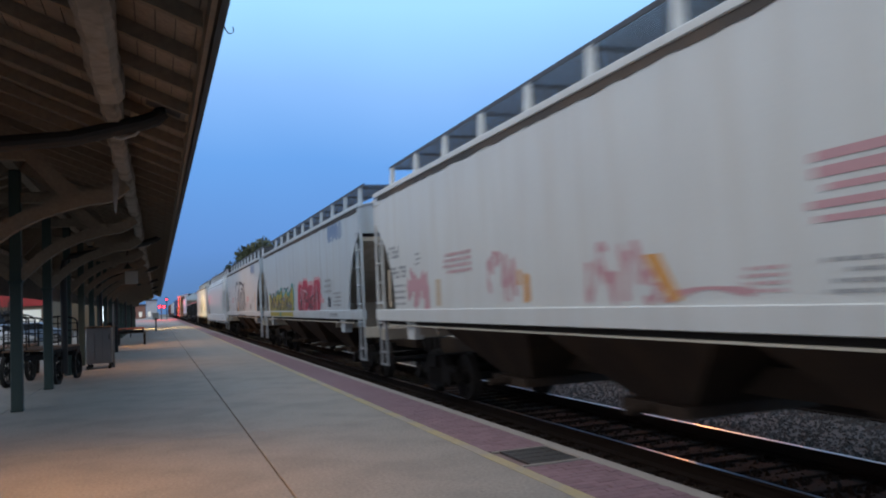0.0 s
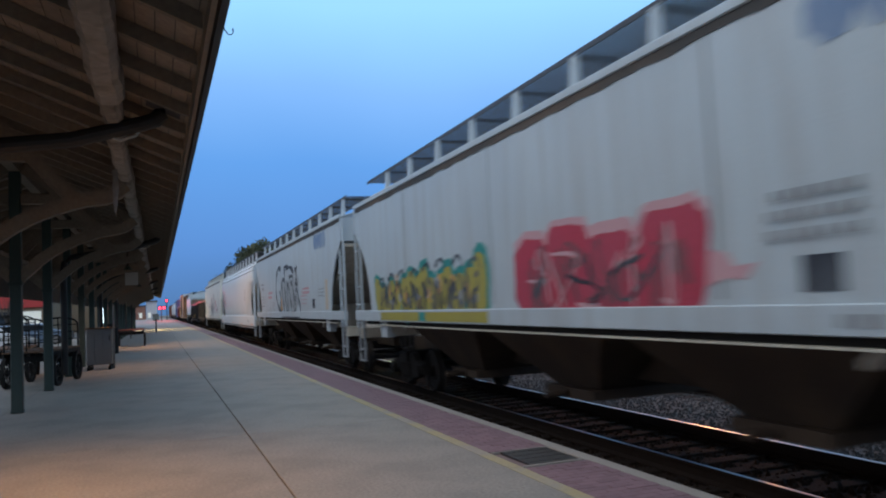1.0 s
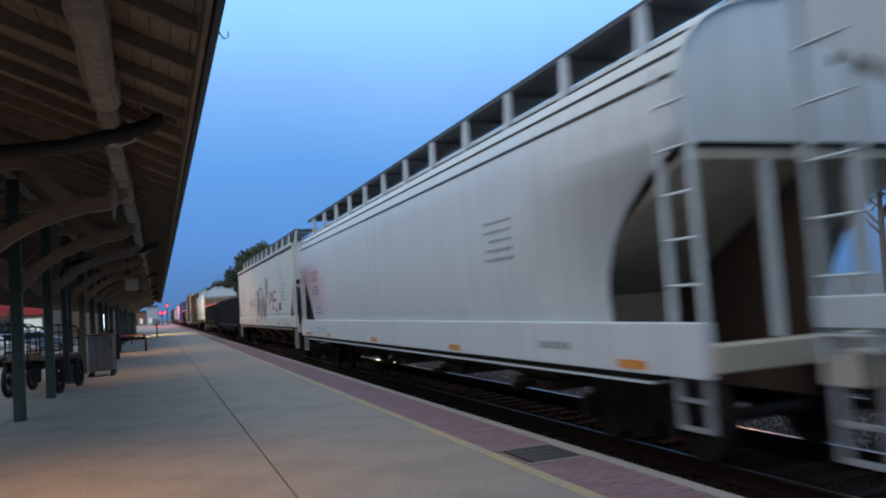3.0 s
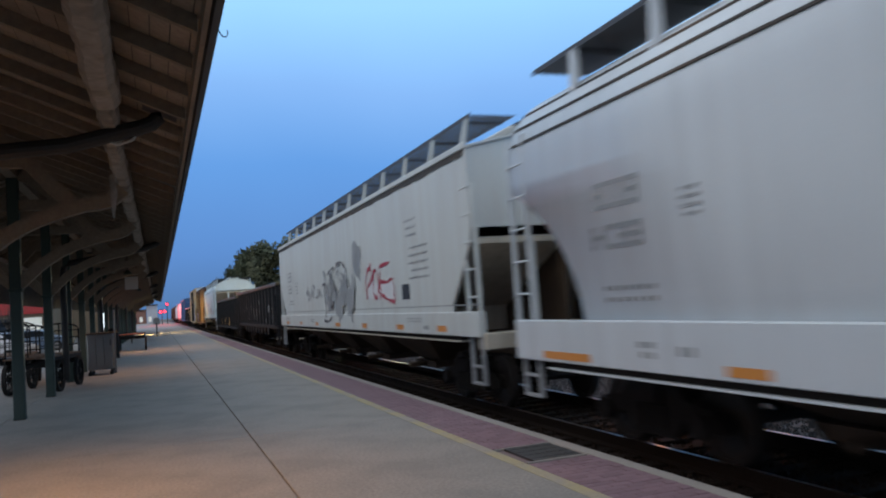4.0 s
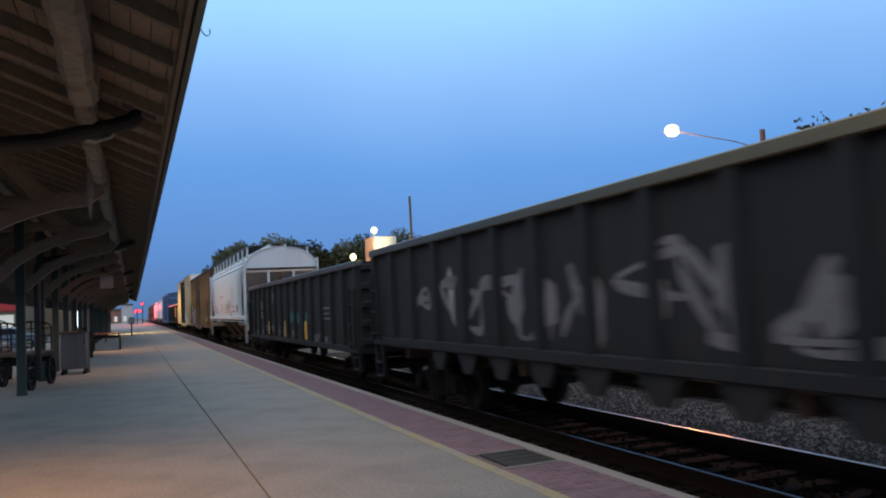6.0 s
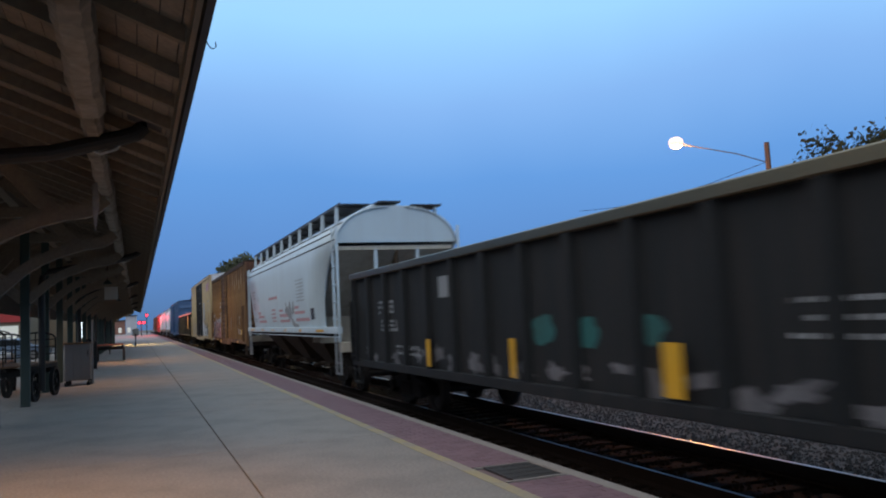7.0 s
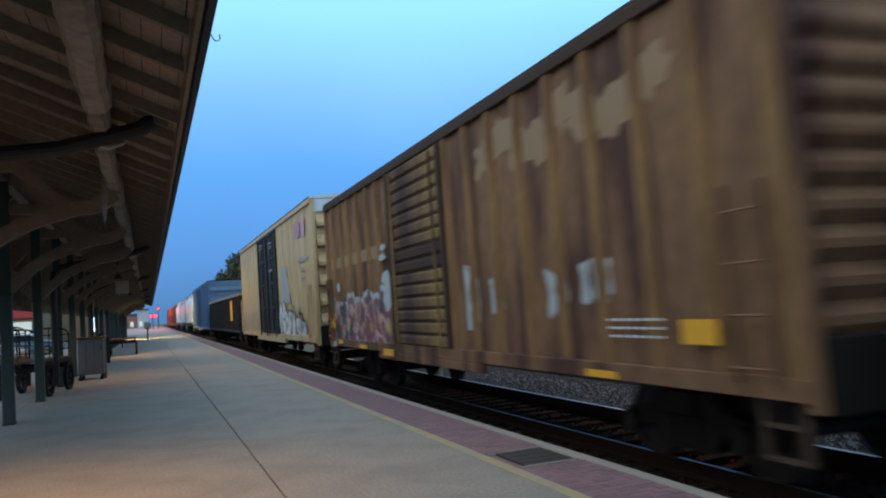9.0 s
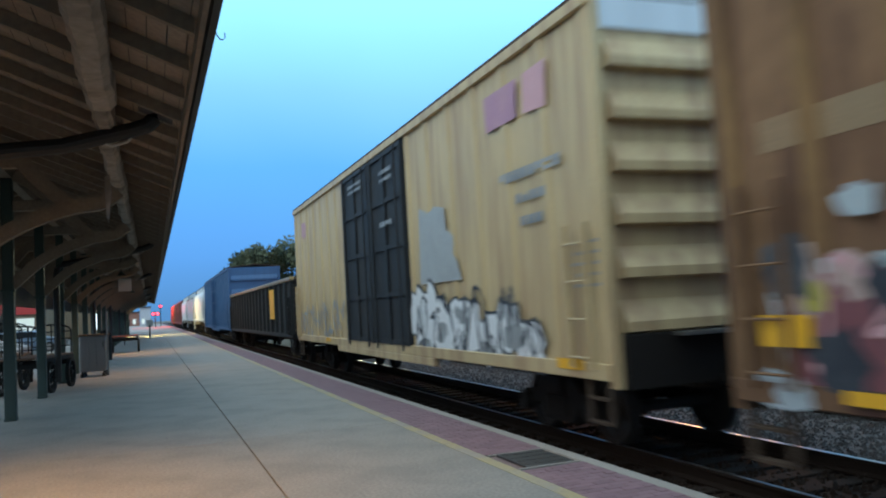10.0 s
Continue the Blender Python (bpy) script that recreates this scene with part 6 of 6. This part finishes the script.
for lx, ly in ((-1.55, 7.6), (-0.85, 26.8), (-0.85, 43.2), (-0.85, 86.0)):
    cl = thing("canopy_lamp", (lx, ly, 0), "small enamel lamp on a canopy post arm", "lamp", "canopy lamps")
    bm = B()
    tube(bm, [(0, 0, 3.10), (0, 0, 3.16), (0, 0, 3.24)], 0.16, 14, 0.04, cap=False)
    part("shade", bm, "post_green", cl)
    bm = B()
    tube(bm, [(0, 0, 3.24), (0, 0, roof_z(lx) - 0.01)], 0.015, 6)
    part("arm", bm, "iron", cl)
    bm = B()
    bmesh.ops.create_icosphere(bm, subdivisions=2, radius=0.04)
    part("bulb", bm, "sodium_glow", cl, loc=(0, 0, 3.18))

# ---- beyond the canopy: station, lot, shops ----
bm = B()
box(bm, -200, -6.3, -60, 300, -0.12, -0.04)
structure("parking_lot", bm, "asphalt", "dark asphalt lot beside the platform", "road")
st = thing("station_building", (0, 101, 0), "tan stucco station building with lit slit windows", "building")
bm = B()
box(bm, -12.0, -3.4, 0.0, 16, 0, 5.2)
part("wall", bm, "stucco", st)
bm = B()
prism(bm, [(-12.6, 5.2), (-2.8, 5.2), (-7.7, 7.2)], -0.5, 16.5, "y")
part("roof", bm, "roof_dark", st)
for x in (-6.15, -5.3):
    bm = B()
    box(bm, x - 0.18, x + 0.18, -0.03, 0.0, 0.8, 3.7)
    w_ = part("window", bm, "iron", st)
    bm = B()
    box(bm, x - 0.13, x + 0.13, -0.04, -0.031, 0.9, 3.6)
    part("pane", bm, "tube_glow", w_, "lit window pane")
bm = B()
box(bm, -4.8, -3.8, -0.03, 0.0, 0, 2.3)
part("door", bm, "post_green", st)

shop = thing("shop_row", (-13.0, 92, -0.04), "low shops with a lit red fascia across the lot", "building")
bm = B()
box(bm, -16, 2.6, 0, 9, 0, 4.6)
part("wall", bm, "stucco", shop)
bm = B()
box(bm, -16, 2.6, -0.25, -0.01, 3.0, 4.2)
part("fascia", bm, "shop_red", shop, "lit red fascia")
for k in range(6):
    bm = B()
    x = -15 + k * 2.9
    box(bm, x, x + 2.0, -0.06, -0.01, 0.6, 2.6)
    part("window", bm, "warm_glow" if k % 2 else "glass_dark", shop)


def parked_car(x, y, rz, paint, label):
    pc = thing("parked_car", (x, y, -0.04), label, "car", "parked cars")
    pc.rotation_euler.z = radians(rz)
    bm = B()
    prism(bm, [(-2.2, 0.35), (-2.2, 0.75), (-1.9, 0.88), (-1.0, 0.95), (-0.4, 1.42), (1.0, 1.45), (1.7, 0.98), (2.2, 0.9), (2.25, 0.4)], -0.85, 0.85, "x")
    part("body", bm, paint, pc, bevel=0.06)
    bm = B()
    prism(bm, [(-0.85, 0.98), (-0.36, 1.36), (0.95, 1.38), (1.5, 1.0)], -0.862, 0.862, "x")
    part("side_glass", bm, "glass_dark", pc)
    for yy in (-1.4, 1.4):
        for sx in (-0.78, 0.78):
            bm = B()
            disc(bm, (sx, yy, 0.33), 0.0, 0.33, 0.2, 18)
            w_ = part("wheel", bm, "rubber", pc)
            bm = B()
            disc(bm, (sx * 1.135, yy, 0.33), 0.0, 0.2, 0.012, 14)
            part("rim", bm, "steel", w_)
    for sx in (-0.6, 0.6):
        bm = B()
        box(bm, sx - 0.15, sx + 0.15, -2.23, -2.19, 0.62, 0.74)
        part("headlight", bm, "sign_white", pc)
    return pc


parked_car(-7.9, 43.0, 80, "white_wall", "white car parked in the lot")
parked_car(-8.2, 50.5, 95, "car_blue", "dark blue car parked in the lot")
parked_car(-7.6, 58.0, 85, "car_blue", "dark blue car parked in the lot")
lt = thing("bare_tree", (-10.5, 66.0, -0.04), "bare branching street tree by the lot", "tree")
bm = B()
r_ = random.Random(77)
tube(bm, [(0, 0, 0), (0.05, 0, 1.4)], 0.10, 7, 0.07)
part("trunk", bm, "bark", lt)
bm = B()
for k in range(26):
    a, sp_ = r_.uniform(0, math.tau), r_.uniform(0.3, 1.4)
    tube(bm, [(0.05, 0, 1.3), (math.cos(a) * sp_ * 0.5, math.sin(a) * sp_ * 0.5, 2.4), (math.cos(a) * sp_, math.sin(a) * sp_, r_.uniform(3.0, 4.4))], 0.03, 5, 0.008)
part("crown", bm, "bark", lt)

# ---- stones, ties and bricks ----
rng = random.Random(5)


def stone_mesh(name, n, x0, x1, y0, y1, z, size, material):
    verts, faces = [], []
    for k in range(n):
        c = Vector((rng.uniform(x0, x1), rng.uniform(0, 1) ** 1.6 * (y1 - y0) + y0, z(0) + rng.uniform(-0.01, 0.02)))
        s = size * rng.uniform(0.5, 1.4)
        i = len(verts)
        base = [(1, 0, -.3), (0, 1, -.2), (-1, 0.1, -.3), (0, -1, -.2), (0.2, 0.1, .8), (-0.2, -.4, .7)]
        a = rng.uniform(0, math.tau)
        for p in base:
            px, py = p[0] * math.cos(a) - p[1] * math.sin(a), p[0] * math.sin(a) + p[1] * math.cos(a)
            verts.append((c.x + px * s * rng.uniform(0.6, 1.2), c.y + py * s * rng.uniform(0.6, 1.2), c.z + p[2] * s * rng.uniform(0.6, 1.1)))
        faces += [(i, i + 1, i + 4), (i + 1, i + 2, i + 5, i + 4), (i + 2, i + 3, i + 5), (i + 3, i, i + 4, i + 5)]
    me = bpy.data.meshes.new(name)
    me.from_pydata(verts, [], faces)
    me.materials.append(M[material])
    return new(name, me)


tagged(stone_mesh("pale_ballast", 52000, 7.25, 12.0, 3.0, 34.0, lambda x: -0.374, 0.024, "ballast"), "pale grey crushed stone ballast between the tracks", "ballast", kind="stuff")
tagged(stone_mesh("dark_ballast", 12000, 4.22, 7.2, 1.0, 40.0, lambda x: -0.395, 0.045, "dark_bed"), "near-black ballast stones under the train", "ballast", kind="stuff")
bm = B()
box(bm, 7.25, 13.3, -40, 300, -0.42, -0.372)
structure("pale_ballast_bed", bm, "ballast", "pale grey ballast beyond the near track", "ballast")

track_1 = bpy.data.objects["ballast_bed"]
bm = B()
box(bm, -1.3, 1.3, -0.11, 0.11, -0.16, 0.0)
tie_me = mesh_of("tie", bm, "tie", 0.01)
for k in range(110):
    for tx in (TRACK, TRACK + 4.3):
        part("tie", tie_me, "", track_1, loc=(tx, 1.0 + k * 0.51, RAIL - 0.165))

bm = B()
box(bm, -0.0965, 0.0965, -0.0465, 0.0465, -0.05, 0.0)
paver_me = mesh_of("paver", bm, "paver", 0.004)
rows_near = 0
rest_v, rest_f = [], []
y = 3.4
row = 0
while y < 60:
    near = y < 11.0
    for c in range(-1, 4):
        off_ = 0.1 if row % 2 else 0.0
        x = 3.30 + 0.1 + c * 0.2 + off_
        x0, x1 = max(3.302, x - 0.0965), min(3.998, x + 0.0965)
        if x1 - x0 < 0.03 or (7.40 - 0.45 < y < 7.40 + 0.45):
            continue
        dz = rng.uniform(-0.003, 0.001)
        if near and x1 - x0 > 0.19:
            part("paver", paver_me, "", platform, loc=((x0 + x1) / 2, y, dz))
        else:
            i = len(rest_v)
            for zz in (-0.05, dz):
                rest_v += [(x0, y - 0.0465, zz), (x1, y - 0.0465, zz), (x1, y + 0.0465, zz), (x0, y + 0.0465, zz)]
            rest_f += [(i + 4, i + 5, i + 6, i + 7), (i, i + 1, i + 5, i + 4), (i + 1, i + 2, i + 6, i + 5), (i + 3, i, i + 4, i + 7)]
    y += 0.1
    row += 1
me = bpy.data.meshes.new("far_pavers")
me.from_pydata(rest_v, [], rest_f)
me.materials.append(M["paver"])
fp = part("far_pavers", me, "", platform)
tagged(fp, kind="stuff")
bm = B()
box(bm, 3.302, 3.998, 60, 300, -0.05, -0.001)
part("paver_strip", bm, "paver", platform)


# ---- what moves ----
def motions():
    steps = [k * 0.5 for k in range(21)]
    for car, s in CARS:
        walk(car, [(t, pose(TRACK, s - run(t), RAIL)) for t in steps])
    frames_t = [k / FPS for k in range(0, 301)]
    for w, at in SPINNING:
        walk(w, [(t, pose(*at, math.degrees(run(t) / 0.42), 0, 0)) for t in frames_t])


motions()
